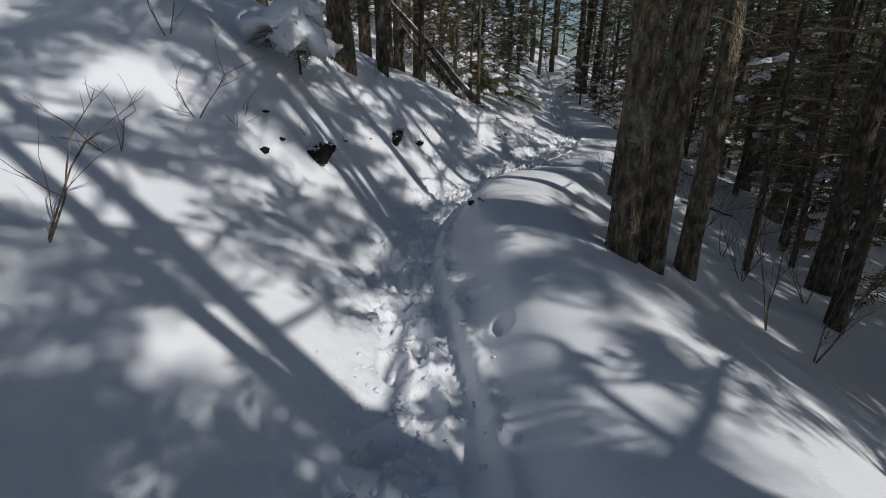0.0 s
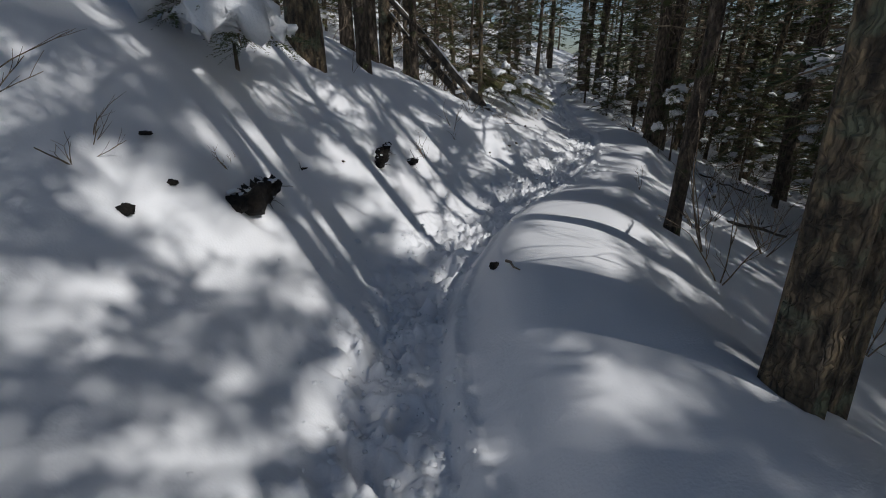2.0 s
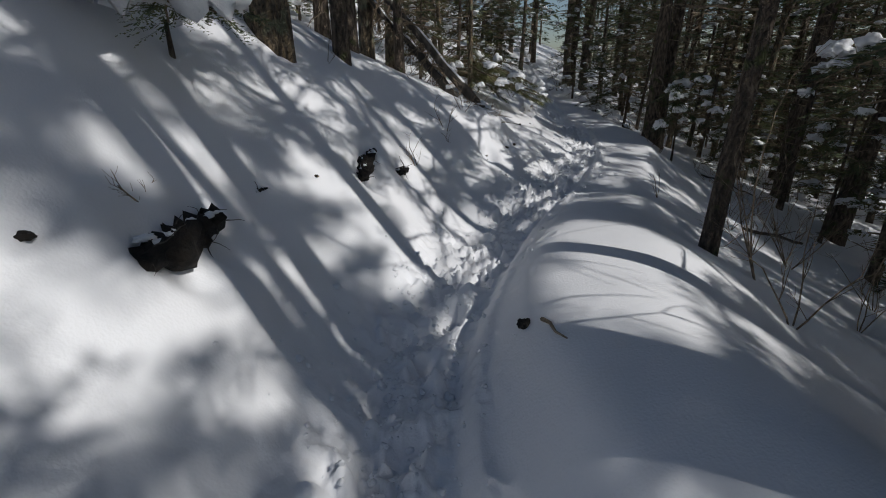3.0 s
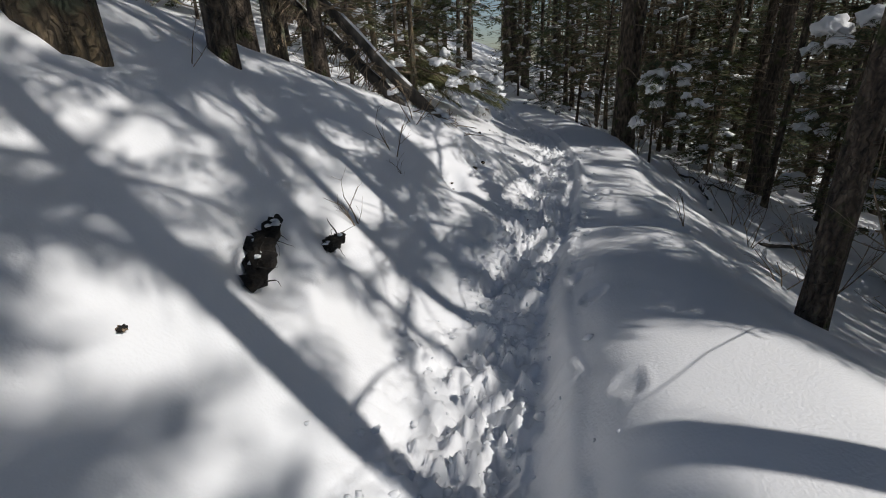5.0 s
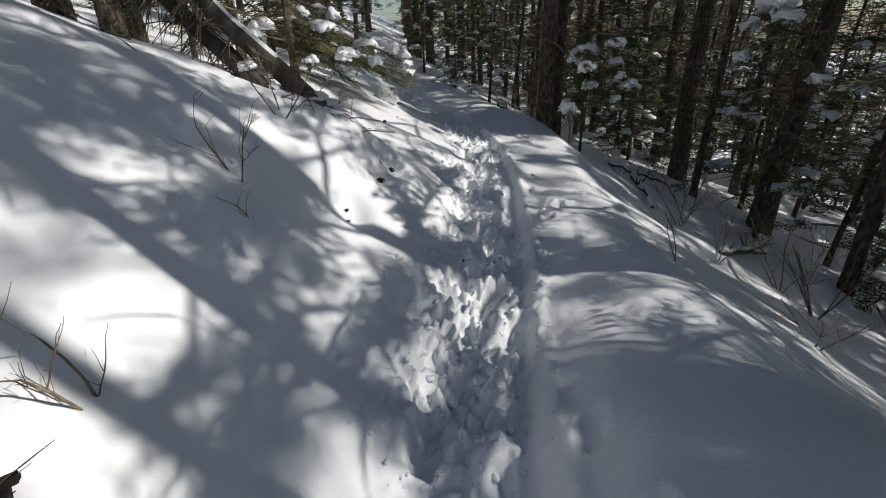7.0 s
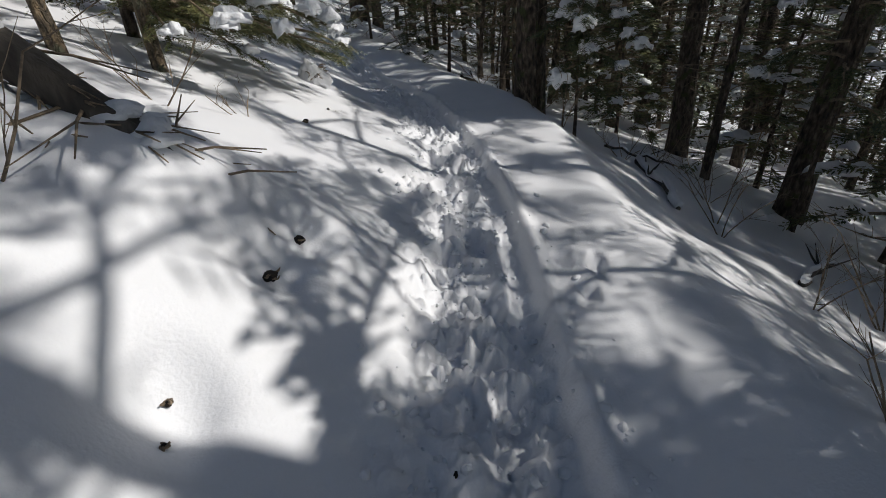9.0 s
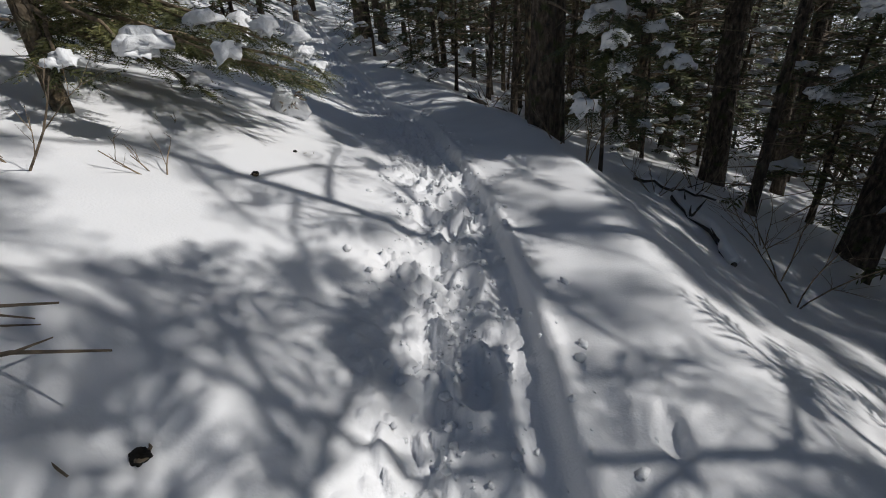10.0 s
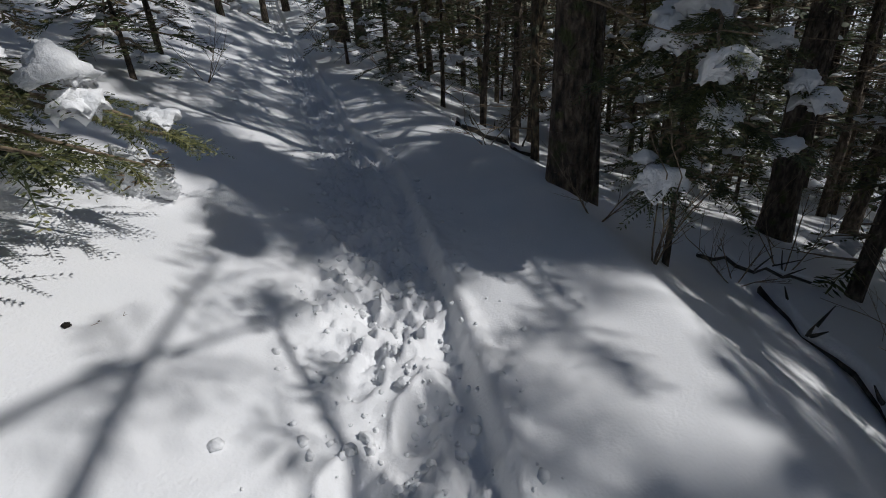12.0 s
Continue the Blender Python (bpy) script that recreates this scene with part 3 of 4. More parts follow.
# tall trees added mostly out of view, placed so their crowns shade the trail
mature = tagged(tree("tree", 61, 17, 0.16, 4.5, 54, 20, 2.6, sides=10, low=2, snowy=0.2, per=11, spray_len=0.6, pairs=6, wide=0.032, label="added tall full-crowned conifer that shades the trail"), group="trees of the wood")
bare = tagged(tree("tree", 62, 18, 0.10, 8.0, 60, 12, 2.3, sides=10, low=3, per=12, spray_len=0.6, pairs=6, wide=0.034, label="added tall conifer with a long bare trunk, its high crown for shade"), group="trees of the wood")
# spots chosen for where the shade falls, not for trees seen there
SHADE_TREES = (
    (poles[0], ((7.9, 5.4), (9.1, 3.6), (13.3, 2.3), (16.7, -4.8), (11.3, -7.1), (9.5, 5.8), (4.4, 6.3), (6.3, -2.5), (6.6, 1.0), (5.4, -6.7), (6.5, 8.1),)),
    (poles[1], ((13.1, -6.2), (11.7, 7.9), (14.7, -2.4),)),
    (poles[2], ((15.5, -6.3), (9.8, -0.0), (10.3, -1.1), (10.9, 0.1), (10.2, 3.3), (14.0, 6.8), (8.1, 4.3),)),
    (poles[3], ((7.4, -2.6), (7.0, 4.0), (15.4, 6.6), (13.3, 9.2), (11.4, -4.8), (12.0, 2.7), (16.8, -7.3), (13.4, 5.8),)),
    (mature, ((4.8, -0.7), (6.0, 6.8), (10.5, -8.5), (13.2, -1.7), (4.2, -3.5), (16.7, 9.9), (8.0, -4.4), (14.2, -3.8), (8.7, 0.1),)),
    (bare, ((8.1, -7.3), (15.0, -0.8), (3.6, 2.9), (12.7, -7.6), (15.8, 9.1), (14.9, 9.8), (16.7, -1.0), (4.9, 5.2), (3.7, -2.3), (15.6, 2.7), (16.6, 5.3), (14.1, 0.8), (16.5, 7.9),)),
)
for proto, spots in SHADE_TREES:
    for x, y in spots:
        stand(proto, x, y, (x * 97 + y * 57) % 360)

# ---- snow-laden boughs, leaning stems ----
def bough(bag_wood, bag_leaf, a, b, r, thick=0.02, sprays=16, sag=0.12, length=0.4, wide=0.0055):
    a, b = Vector(a), Vector(b)
    q = [a.lerp(b, k / 6) + Vector((r.uniform(-.03, .03), r.uniform(-.03, .03), sag * math.sin(math.pi * k / 6) + r.uniform(-.02, .02))) for k in range(7)]
    bag_wood.tube(q, [thick * (1 - k / 7) + 0.003 for k in range(7)], 5, cap=False)
    way = (b - a).normalized()
    side = way.cross(Vector((0, 0, 1))).normalized()
    for j in range(sprays):
        u = r.uniform(.15, 1)
        i0 = min(int(u * 6), 5)
        s = q[i0].lerp(q[i0 + 1], u * 6 - i0)
        w = way * r.uniform(.4, 1.1) + side * r.choice((-1, 1)) * r.uniform(.2, 1) - Vector((0, 0, r.uniform(0, .45)))
        bag_leaf.spray(s, w, r, length * r.uniform(.5, 1.1), pairs=12, wide=wide, fine=0.42, flat=0.5)
        t = s + w.normalized() * length * r.uniform(.2, .5)
        bag_leaf.spray(t, w + side * r.uniform(-1, 1), r, length * r.uniform(.4, .7), pairs=9, wide=wide, fine=0.42, flat=0.5)
    return q


def laden_conifer(x, y, tall, girth, tips, pads, seed, label, leaf, lean=(0, 0), fluff=1.45):
    """A young conifer whose boughs reach given tips and carry separate clumps of snow."""
    r = random.Random(seed)
    top = new("snowy_conifer")
    base = Vector((x, y, ground_z(x, y)))
    top.matrix_world = Matrix.Translation(base)
    pts = trunk_line(r, tall, lean, 0.05, 10)
    b = Bag()
    b.tube(pts, [girth * (1 - 0.9 * k / 10) for k in range(11)], 10, 0.15)
    part("trunk", b, bark, top)
    wood, leaves = Bag(), Bag()
    for tip in tips:
        tip = Vector(tip) - base
        h = min(max(tip.z + 0.25 * tip.xy.length, 0.25), tall * 0.95)
        start = Vector((lean[0] * h, lean[1] * h, h))
        bough(wood, leaves, start, tip, r, 0.012 + 0.008 * tip.xy.length, int(14 + 20 * (tip - start).length), 0.10, 0.3)
    tagged(part("limb", wood, twig, top), kind="stuff")
    tagged(part("crown", leaves, leaf, top, smooth=False), kind="stuff")
    for px, py, pz, size in pads:
        b = Bag()
        p = Vector((px, py, pz)) - base
        size *= fluff
        for k in range(4):
            o = Vector((r.uniform(-1, 1), r.uniform(-1, 1), r.uniform(-.8, .2))) * size * (0.0 if k == 0 else 0.6)
            g = size * (1 if k == 0 else r.uniform(.35, .65))
            b.pad(p + o, g * r.uniform(.8, 1.1), g * r.uniform(.7, 1.0), g * r.uniform(.45, .7), r, 9, 20, 1.4)
        part("snow_clump", b, snow_pad, top, "white snow clump")
    return tagged(top, label, "tree")


laden_conifer(5.55, 13.15, 2.3, 0.03,
              [(5.0, 12.85, .35), (5.15, 13.1, .42), (5.25, 12.75, .75), (5.4, 12.9, .7), (5.35, 13.2, 1.1), (5.6, 13.45, 1.15), (5.95, 12.95, 1.0), (6.1, 12.7, .7), (5.8, 12.6, .45), (5.2, 13.5, .9), (5.9, 13.5, .6), (5.1, 12.7, 1.05), (5.7, 12.7, 1.3), (5.3, 13.0, 1.35), (5.75, 13.0, .1), (6.05, 13.2, 1.3)],
              [(5.02, 12.88, .40, .09), (5.15, 13.1, .45, .06), (5.28, 12.78, .72, .07), (5.42, 12.9, .74, .09), (5.36, 13.2, 1.12, .12), (5.5, 13.1, 1.25, .10), (5.6, 13.42, 1.2, .10), (5.95, 12.95, 1.03, .08), (6.08, 12.72, .72, .09), (5.75, 12.65, .5, .07), (5.2, 12.72, 1.0, .09), (5.45, 12.95, 1.0, .07), (5.68, 12.75, 1.32, .10), (5.85, 12.7, .85, .06)],
              101, "young green conifer hung with thick white snow clumps", needle)
laden_conifer(7.9, 11.3, 4.0, 0.05,
              [(7.26, 11.4, 1.75), (7.1, 11.1, 1.55), (7.4, 10.9, 1.9), (7.5, 11.9, 1.5), (7.0, 11.6, 1.1), (7.4, 10.7, .8), (8.4, 10.8, 1.2), (8.3, 12.3, .2), (8.2, 12.2, .9), (7.2, 11.9, .4), (8.6, 11.3, 1.8), (7.3, 11.0, .2), (7.6, 10.6, -.2)],
              [(7.26, 11.42, 1.8, .17), (7.12, 11.12, 1.6, .12), (7.42, 10.95, 1.92, .14), (7.5, 11.88, 1.52, .1), (8.2, 12.45, .16, .11), (8.15, 12.25, .4, .08), (7.05, 11.6, 1.12, .09), (7.45, 10.75, .82, .08)],
              102, "conifer with broad snow slabs on its outer boughs", needle)
laden_conifer(0.75, 14.0, 3.4, 0.06,
              [(1.5, 12.4, 1.2), (2.2, 12.95, 1.25), (2.46, 13.28, 1.18), (1.9, 12.75, 1.15), (1.1, 12.5, 1.2), (2.7, 13.7, .95), (2.6, 13.5, .85), (1.8, 13.0, 1.35), (2.1, 13.7, 1.3), (2.2, 14.3, 1.1), (1.2, 12.8, 1.6), (1.5, 13.2, 1.7), (0.4, 12.9, 1.5), (2.35, 13.05, 1.0), (1.7, 13.5, .95), (2.3, 13.4, .95), (2.75, 14.2, .8), (1.6, 14.9, 1.3), (0.2, 13.4, 1.9)],
              [(1.48, 12.43, 1.29, .15), (2.2, 12.94, 1.33, .10), (2.44, 13.25, 1.24, .10), (2.48, 13.22, 1.13, .08), (1.9, 12.77, 1.2, .09), (1.1, 12.52, 1.25, .09), (1.85, 13.05, 1.4, .13), (2.1, 13.72, 1.35, .13), (2.66, 13.68, 1.0, .07), (1.3, 12.85, 1.62, .14), (1.5, 13.2, 1.75, .12), (2.3, 14.3, 1.15, .12), (1.7, 13.5, 1.0, .09), (.5, 12.9, 1.55, .12)],
              103, "bowed green conifer with snow slabs, boughs hanging over the bank", olive_needle, (0.05, -0.05), 1.0)
laden_conifer(-1.75, 6.15, 0.75, 0.02,
              [(-1.5, 5.65, 1.75), (-1.35, 5.95, 1.8), (-1.95, 5.6, 1.95), (-2.1, 5.9, 2.05), (-1.6, 6.3, 2.1), (-1.3, 6.2, 1.85), (-1.7, 5.6, 2.1), (-2.2, 6.2, 2.2)],
              [(-1.62, 5.78, 1.98, .24), (-1.85, 5.85, 2.12, .26), (-1.5, 6.05, 1.95, .16), (-2.05, 5.95, 2.15, .15), (-1.7, 6.1, 2.25, .2)],
              104, "small conifer buried under a rounded heap of snow", needle)


def leaning_stem(x, y, way, length, girth, seed, label):
    """A dead stem leaning out of the bank, snow along its top, fine twigs hanging below."""
    r = random.Random(seed)
    top = new("leaning_stem")
    base = Vector((x, y, ground_z(x, y) - 0.12))
    top.matrix_world = Matrix.Translation(base)
    way = Vector(way).normalized()
    pts = [way * (length * k / 9) + Vector((r.uniform(-1, 1), r.uniform(-1, 1), r.uniform(-1, 1))) * 0.02 for k in range(10)]
    b = Bag()
    b.tube([pts[0] - way * 0.06 - Vector((0, 0, 0.1))] + pts, [girth * 1.1] + [girth * (1.15 - 0.07 * k) for k in range(10)], 12, 0.35)
    part("stem", b, deadwood, top)
    w = Bag()
    for k in range(220):
        u = r.random() ** 1.6 * 8.9
        p = pts[int(u)].lerp(pts[int(u) + 1], u % 1)
        d = Vector((r.uniform(-1, 1), r.uniform(-1, 1), r.uniform(-1.2, .15))).normalized()
        l = r.uniform(.1, .5)
        q = [p, p + d * l * .5, p + d * l + Vector((0, 0, -.12 * l))]
        w.tube(q, [0.008, 0.006, 0.003], 3, cap=False)
        w.tube([q[1], q[1] + (d + Vector((r.uniform(-1, 1), r.uniform(-1, 1), -.3))) * l * .35], [0.005, 0.002], 3, cap=False)
    tagged(part("twig", w, twig, top), kind="stuff")
    s = Bag()
    s.tube([p + Vector((0, 0, girth * 0.72)) for p in pts[2:]], [girth * (0.6 - 0.05 * k) * r.uniform(.6, 1.1) for k in range(8)], 8, 0.5)
    for k in range(5):
        s.pad(pts[1] * r.uniform(.2, 1.2) + Vector((r.uniform(-.06, .06), r.uniform(-.06, .06), .07)), .07, .06, .05, r, 6, 14, .1)
    part("snow_cap", s, snow_pad, top, "ridge of white snow")
    return tagged(top, label, "stem")


leaning_stem(1.06, 10.40, (-0.656, 0.22, 0.722), 3.6, 0.07, 1, "dead stem leaning out of the bank, snow along its top")
leaning_stem(0.55, 10.45, (-0.6, 0.42, 0.68), 2.6, 0.07, 2, "short leaning dead stem with snow on it")


# ---- small things ----
def clump(x, y, size, seed, label, name="root_clump", up=0.0, roots=0, cap=False):
    """A clod of dark earth and roots laid bare in the snow, or the dark fill of a hole."""
    r = random.Random(seed)
    bm = bmesh.new()
    bmesh.ops.create_icosphere(bm, subdivisions=4, radius=1)
    off = Vector((seed * 3.7, 0, 0))
    for v in bm.verts:
        g = 1 + 0.4 * noise.noise(v.co * 1.6 + off) + 0.2 * noise.noise(v.co * 4.5 + off) + 0.12 * noise.noise(v.co * 11 + off)
        v.co = Vector((v.co.x * size[0], v.co.y * size[1], v.co.z * size[2])) * g
    me = bpy.data.meshes.new(name)
    bm.to_mesh(me)
    bm.free()
    me.polygons.foreach_set("use_smooth", np.ones(len(me.polygons), bool))
    me.materials.append(soil_and_shade)
    ob = new(name, me)
    ob.location = (x, y, ground_z(x, y) + up)
    if roots:
        w = Bag()
        for k in range(roots):
            a = r.uniform(0, 6.3)
            p = Vector((math.cos(a) * size[0], math.sin(a) * size[1], r.uniform(-.3, .5) * size[2])) * .8
            d = Vector((math.cos(a + 1), math.sin(a + 1), .3))
            q = [p]
            for i in range(5):
                d = (d + Vector((r.uniform(-1, 1), r.uniform(-1, 1), r.uniform(-.8, .6))) * .6).normalized()
                q.append(q[-1] + d * size[0] * r.uniform(.2, .4))
            w.tube(q, [.007, .006, .005, .004, .003, .0015], 5, cap=False)
        tagged(part("root", w, twig, ob), kind="stuff")
    if cap:
        c = Bag()
        for k in range(4):
            c.pad(Vector((r.uniform(-.9, .3) * size[0], r.uniform(-.3, .9) * size[1], size[2] * r.uniform(.55, .95))), size[0] * r.uniform(.5, .9), size[1] * r.uniform(.6, .9), size[2] * .4, r, 7, 14, .5)
        part("snow_cap", c, snow_pad, ob, "white snow")
    return tagged(ob, label, "roots")


def root_mass(a, b, thick, seed, label, roots=10, snow_bits=4, sink=0.4, flat=0.75):
    """A ragged bank of bared earth between two spots, roots twisting out of it and snow caught on its top."""
    r = random.Random(seed)
    top = new("root_mass")
    base = Vector((a[0], a[1], a[2]))
    run = Vector(b) - base
    top.matrix_world = Matrix.Translation(base)
    side = run.cross(Vector((0, 0, 1))).normalized()
    body = Bag()
    pts, radii = [], []
    for k in range(15):
        u = k / 14
        pts.append(run * u + side * r.uniform(-.25, .25) * thick + Vector((0, 0, r.uniform(-.2, .25) * thick - sink * thick)))
        radii.append(thick * (0.35 + 0.75 * math.sin(math.pi * (0.12 + 0.8 * u)) ** 1.3) * r.uniform(.75, 1.2))
    body.tube(pts, radii, 18, 0.7)
    for v in body.v:
        v += Vector((noise.noise(v * 22), noise.noise(v * 22 + Vector((7, 0, 0))), noise.noise(v * 22 + Vector((0, 9, 0))))) * thick * 0.35
        v.z *= flat + 0.25
    part("earth", body, soil_and_shade, top)
    for k in range(roots):
        p = pts[r.randint(1, 13)] + Vector((0, 0, r.uniform(-.2, .6) * thick))
        d = (run.normalized() * r.choice((-1, 1)) * r.uniform(.3, 1) - side * r.uniform(-1, .8) + Vector((0, 0, r.uniform(-.3, .7)))).normalized()
        q = [p]
        for i in range(6):
            d = (d + Vector((r.uniform(-1, 1), r.uniform(-1, 1), r.uniform(-.9, .6))) * .45).normalized()
            q.append(q[-1] + d * r.uniform(.015, .035))
        w = Bag()
        g = r.uniform(.002, .006)
        w.tube(q, [g * (1 - .13 * i) for i in range(7)], 6, 0.2, cap=False)
        part("root", w, deadwood, top)
    for k in range(snow_bits):
        w = Bag()
        p = pts[r.randint(2, 12)] + Vector((r.uniform(-.4, .4), r.uniform(-.3, .3), r.uniform(.55, .95))) * thick
        for i in range(3):
            g = thick * r.uniform(.2, .45)
            w.pad(p + Vector((r.uniform(-.4, .4), r.uniform(-.4, .4), r.uniform(-.2, .1))) * thick, g, g * r.uniform(.7, 1.2), g * r.uniform(.3, .6), r, 6, 12, .8)
        part("snow_bit", w, snow_pad, top, "white snow caught on it")
    return tagged(top, label, "roots")


root_mass((-1.27, 4.52, .86), (-1.19, 5.12, .87), 0.075, 1, "dark earth and roots bared under a snow overhang", 16, 6)
root_mass((-0.67, 6.66, .70), (-0.63, 7.12, .85), 0.055, 2, "long dark hollow of earth and roots in the snow bank", 12, 5)
root_mass((-0.42, 7.22, .62), (-0.31, 7.46, .62), 0.032, 3, "small dark root end poking from the snow bank", 7, 3)
root_mass((-1.19, 5.57, .85), (-1.14, 5.72, .85), 0.018, 4, "thin dark slit of earth under the snow", 3, 1)
clump(-1.62, 4.45, (.035, .025, .012), 11, "dead leaves on the snow", "dead_leaf", up=0.02)
clump(-1.45, 4.3, (.03, .02, .015), 13, "dead leaves on the snow", "dead_leaf", up=0.01)
# two near-black lumps sunk in pits, in place of the shade inside the holes
clump(1.335, 10.31, (.024, .02, .02), 4, "dark lump standing for the shade in a small snow hollow", "stone", 0.01, 5)
clump(1.165, 10.07, (.03, .024, .02), 5, "dark lump standing for the shade in a small snow hollow", "stone", 0.01, 6)
clump(0.79, 9.56, (.011, .01, .01), 14, "dark sprig end in a small melt hollow", "sprig", 0.01, 7)
clump(0.77, 9.44, (.009, .008, .007), 15, "dark sprig end in a small melt hollow", "sprig", 0.008, 5)
clump(-1.49, 3.96, (.04, .016, .026), 6, "curled brown dead leaf on the snow", "dead_leaf", 0.03)
clump(0.31, 4.97, (.035, .03, .03), 7, "dark knot of wood on the snow", "knot", 0.015)
clump(1.5, 9.2, (.014, .012, .01), 9, "dark bark flake on the snow", "bark_flake", 0.006)
clump(-0.93, 6.16, (.012, .018, .008), 12, "dark bark flake on the snow bank", "bark_flake", 0.01, 3)
clump(1.87, 12.36, (.02, .016, .018), 16, "dry sprout in the snow", "sprig", 0.012, 7)
clump(2.23, 13.02, (.014, .012, .01), 17, "dark seed husk on the snow", "bark_flake", 0.006)


def stick(pts, radius, label, name="stick"):
    b = Bag()
    base = Vector(pts[0])
    b.tube([Vector(p) - base for p in pts], [radius * (1 - 0.7 * k / (len(pts) - 1)) for k in range(len(pts))], 6, 0.25)
    ob = new(name, b.mesh(name, twig))
    ob.location = base
    return tagged(ob, label, "stick")


def on_snow(x, y, up=0.01):
    return (x, y, ground_z(x, y) + up)


stick([on_snow(.38, 4.9), on_snow(.395, 4.82, .02), on_snow(.40, 4.74, .012), on_snow(.43, 4.66, .01)], 0.012, "short curved dark stick lying on snow")


def bare_shrub(x, y, tall, stems, seed, label, name="bare_shrub", thick=0.006, spread=0.5, lean=(0, 0)):
    """Leafless forking stems; each main stem is a part."""
    r = random.Random(seed)
    top = new(name)
    top.matrix_world = Matrix.Translation(on_snow(x, y, -0.06))

    def grow(bag, p, d, l, t, depth):
        q = [p]
        for k in range(4):
            d = (d + Vector((r.uniform(-1, 1), r.uniform(-1, 1), r.uniform(-.4, .5))) * 0.16).normalized()
            q.append(q[-1] + d * l / 4)
        bag.tube(q, [t * (1 - .12 * k) for k in range(5)], 5 if depth == 2 else 3, cap=False)
        if depth:
            for k in range(r.randint(2, 4)):
                w = (d + Vector((r.uniform(-1, 1), r.uniform(-1, 1), r.uniform(-.3, .6))) * 0.9).normalized()
                grow(bag, q[r.randint(1, 4)], w, l * r.uniform(.35, .65), t * .5, depth - 1)

    for k in range(stems):
        a = r.uniform(0, 6.3)
        bag = Bag()
        grow(bag, Vector((0, 0, 0)), Vector((math.cos(a) * spread + lean[0], math.sin(a) * spread + lean[1], 1)).normalized(), tall * r.uniform(.6, 1), thick, 2)
        part("stem", bag, twig, top)
    return tagged(top, label, "shrub")


BANK_SHRUBS = ((-1.72, 1.9, .55, 2, 1, .5), (-1.92, 3.8, .5, 2, 2, 1.2), (-1.70, 4.05, .35, 2, 3, 1.5), (-1.36, 4.85, .22, 2, 41, .8), (2.35, 13.12, .14, 1, 42, .9), (-2.3, 4.3, .6, 2, 4, .6), (-2.0, 2.9, .4, 2, 5, 1.2), (0.18, 9.08, .42, 2, 6, .5), (0.31, 8.78, .28, 1, 40, .8), (-.21, 7.69, .42, 2, 7, .5), (-1.1, 8.0, .4, 1, 8, .9))
STEM_SHRUBS = ((-0.2, 10.1, .5, 2, 9, 1.2), (0.5, 10.1, .6, 3, 10, .8), (0.9, 11.9, .6, 3, 11, .8), (1.4, 12.1, .4, 3, 12, 1.0), (2.55, 6.2, 1.3, 3, 13, .6), (2.3, 5.5, .9, 3, 14, .6), (5.1, 8.75, 1.2, 5, 15, .6), (5.6, 9.4, 1.1, 4, 16, .7), (4.7, 9.6, .7, 3, 17, .7), (6.0, 8.2, 1.0, 4, 18, .7), (5.6, 10.9, .9, 3, 19, .6))
SLOPE_SHRUBS = ((6.3, 11.4, 1.3, 2, 20, .3), (7.0, 12.0, .9, 4, 21, .8), (6.6, 13.2, .7, 5, 22, 1.2), (5.2, 13.5, .5, 4, 23, .9), (5.15, 12.95, .8, 4, 24, .4), (7.6, 13.3, .9, 4, 25, .8), (4.4, 6.9, .9, 3, 26, .5), (3.9, 5.6, 1.1, 3, 27, .5), (4.9, 5.7, 1.0, 3, 28, .4), (3.4, 7.9, .6, 3, 29, .7), (5.6, 15.6, .7, 4, 30, .8))
FAR_SHRUBS = ((3.1, 19.5, .8, 4, 31, .7), (7.2, 22.5, 1.2, 5, 32, .5), (6.6, 26, 1.2, 5, 33, .5), (1.45, 13.0, .12, 2, 34, .9), (2.2, 12.2, .1, 1, 35, .9), (3.3, 4.2, 1.2, 2, 36, .2), (3.6, 3.9, 1.4, 2, 37, .2), (4.2, 6.0, 1.5, 2, 38, .2), (2.9, 8.6, .4, 2, 39, .8))
for x, y, tall, stems, seed, spread in BANK_SHRUBS + STEM_SHRUBS + SLOPE_SHRUBS + FAR_SHRUBS:
    bare_shrub(x, y, tall, stems, seed, "leafless brown twigs standing in the snow", thick=0.004 + 0.0035 * tall, spread=spread)

def snow_mound(x, y, wide, tall, seed):
    """A knee-high cap of snow over a buried seedling whose dark tips show."""
    r = random.Random(seed)
    top = new("snow_mound")
    top.matrix_world = Matrix.Translation(on_snow(x, y, 0))
    b = Bag()
    b.pad(Vector((0, 0, tall * .1)), wide, wide * .9, tall, r, 10, 24, .2)
    part("snow_cap", b, snow_pad, top)
    w = Bag()
    for k in range(9):
        a = r.uniform(0, 6.3)
        p = Vector((math.cos(a) * wide * .6, math.sin(a) * wide * .6, tall * r.uniform(.3, .9)))
        for i in range(3):
            d = Vector((math.cos(a) + r.uniform(-.6, .6), math.sin(a) + r.uniform(-.6, .6), r.uniform(-.3, .8))).normalized()
            w.tube([p, p + d * .05, p + d * .09 + Vector((0, 0, -.01))], [.006, .006, .002], 4, cap=False)
    tagged(part("twig", w, twig, top), kind="stuff")
    return tagged(top, "buried seedling under a cap of snow, dark tips showing", "snow mound")


snow_mound(2.46, 14.32, 0.15, 0.24, 8)


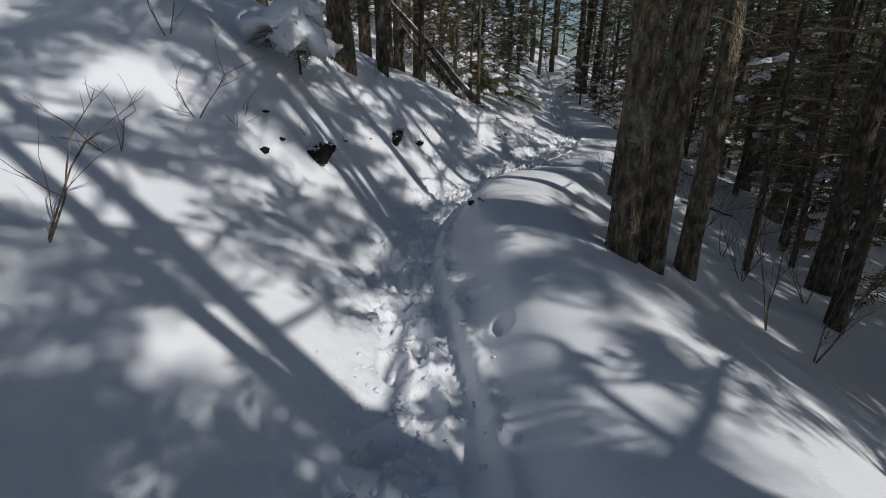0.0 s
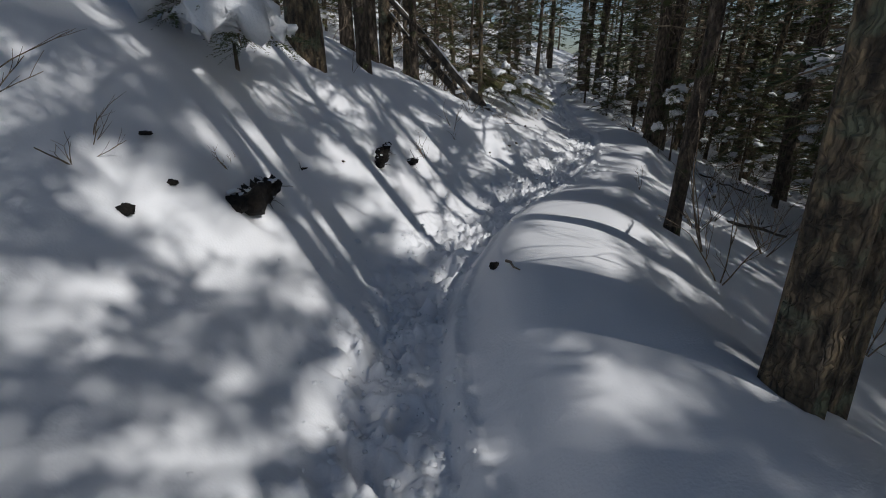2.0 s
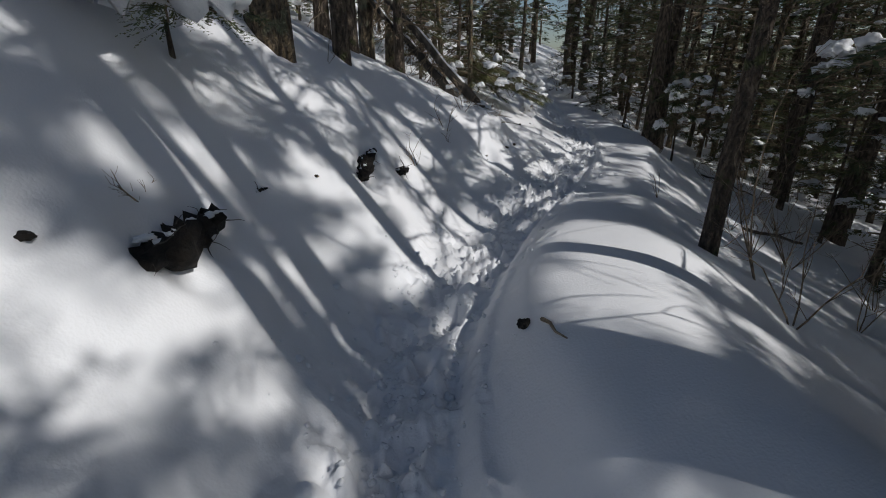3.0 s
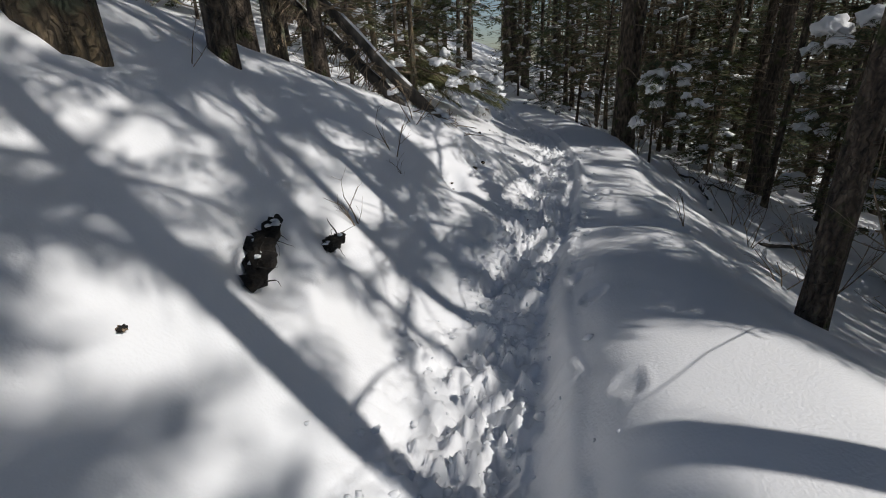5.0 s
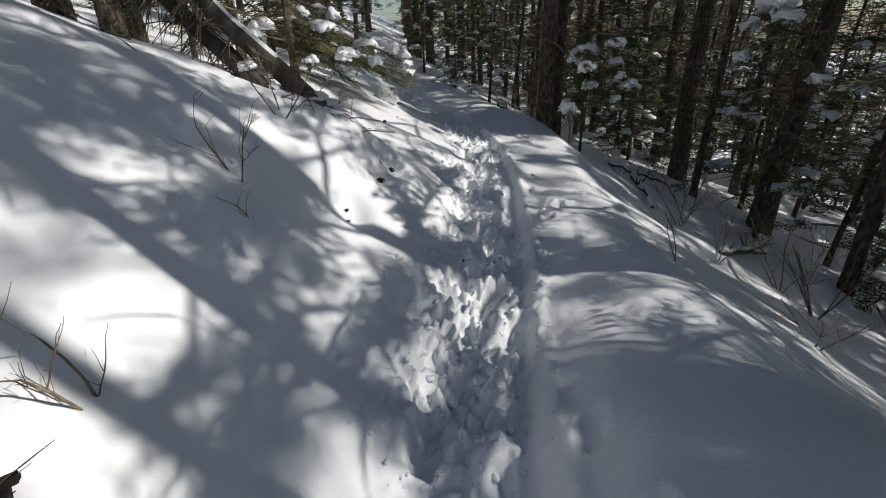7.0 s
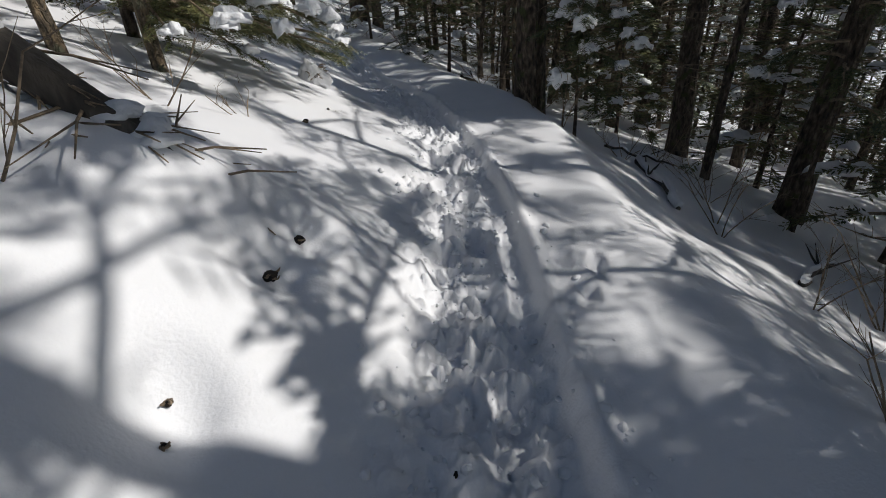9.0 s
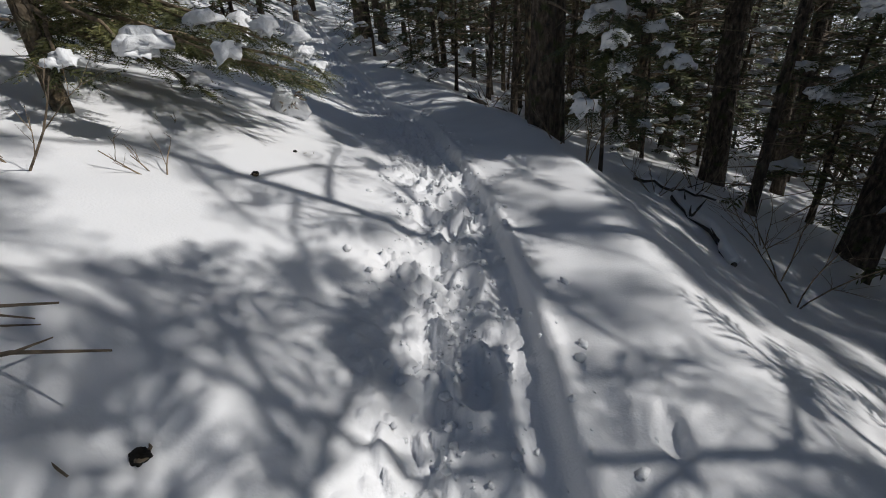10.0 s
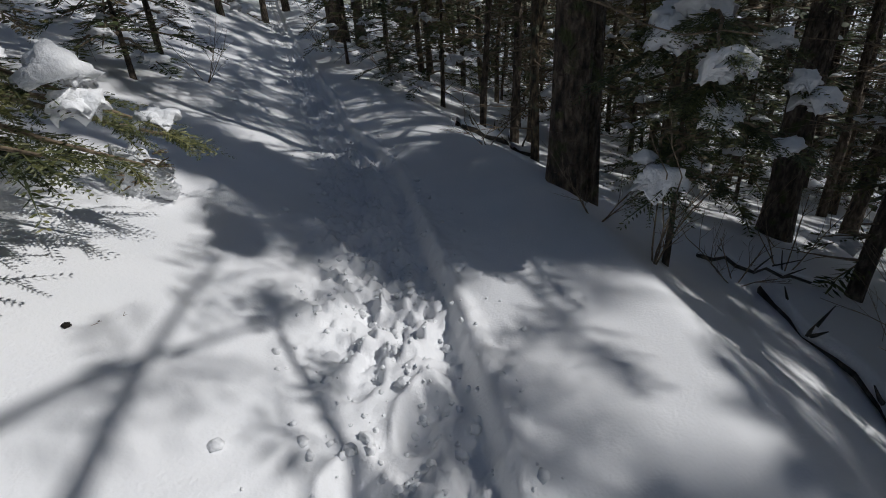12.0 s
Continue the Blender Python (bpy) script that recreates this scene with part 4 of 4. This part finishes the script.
def fallen(a, b, girth, label, seed):
    """A fallen stem with branch stubs and a ridge of snow on top."""
    r = random.Random(seed)
    top = new("fallen_branch")
    a, b = Vector(on_snow(*a)), Vector(on_snow(*b))
    top.matrix_world = Matrix.Translation(a)
    pts = [(b - a) * (k / 8) + Vector((r.uniform(-.04, .04), r.uniform(-.04, .04), 0.03 + r.uniform(-.02, .05))) for k in range(9)]
    w = Bag()
    w.tube(pts, [girth * (1 - .05 * k) for k in range(9)], 8, .3)
    part("stem", w, deadwood, top)
    for k in range(5):
        p = pts[r.randint(1, 7)]
        d = Vector((r.uniform(-1, 1), r.uniform(-1, 1), r.uniform(.3, 1.2))).normalized()
        w = Bag()
        w.tube([p, p + d * .14, p + d * .28 + Vector((.03, 0, 0))], [girth * .35, girth * .25, .004], 5)
        part("stub", w, deadwood, top)
    w = Bag()
    w.tube([p + Vector((0, 0, girth * .9)) for p in pts], [girth * r.uniform(.6, 1.0) for k in range(9)], 9, .4)
    part("snow_cap", w, snow_pad, top, "ridge of white snow")
    return tagged(top, label, "branch")


fallen((6.75, 13.0), (5.75, 11.55), 0.055, "fallen branch on the slope with snow on top", 1)
fallen((6.1, 17.2), (7.0, 16.6), 0.06, "dark fallen log beside the trail", 2)
fallen((5.2, 9.9), (6.6, 10.3), 0.04, "snow-covered branch lying down the slope", 3)
fallen((6.6, 13.6), (7.6, 13.1), 0.03, "dark bare branch lying on the slope", 4)


# crumbs of broken snow along the trodden strip
def snow_crumbs():
    r = random.Random(5)
    b = Bag()
    for k in range(2600):
        y = r.uniform(0.8, 17)
        d = -0.19 + r.gauss(0, 0.2)
        if y > 8.5 and r.random() < 0.07:
            d = 0.32 + r.gauss(0, 0.1)
        x = float(TRAIL(y)) + d
        g = min(0.005 + r.expovariate(1 / 0.007), 0.026)
        b.pad(Vector((x, y, 0)), g * r.uniform(.8, 1.4), g * r.uniform(.8, 1.4), g * r.uniform(.6, 1), r, 4, 6)
    v = np.array([tuple(p) for p in b.v])
    centres = v.reshape(-1, 24, 3).mean(1)
    lift = height(centres[:, 0].copy(), centres[:, 1].copy())
    v[:, 2] += np.repeat(lift, 24)
    b.v = [Vector(p) for p in v]
    ob = new("snow_crumbs", b.mesh("snow_crumbs", snow_pad))
    return tagged(ob, "crumbs of broken snow along the trodden trail", "snow", kind="stuff")


snow_crumbs()
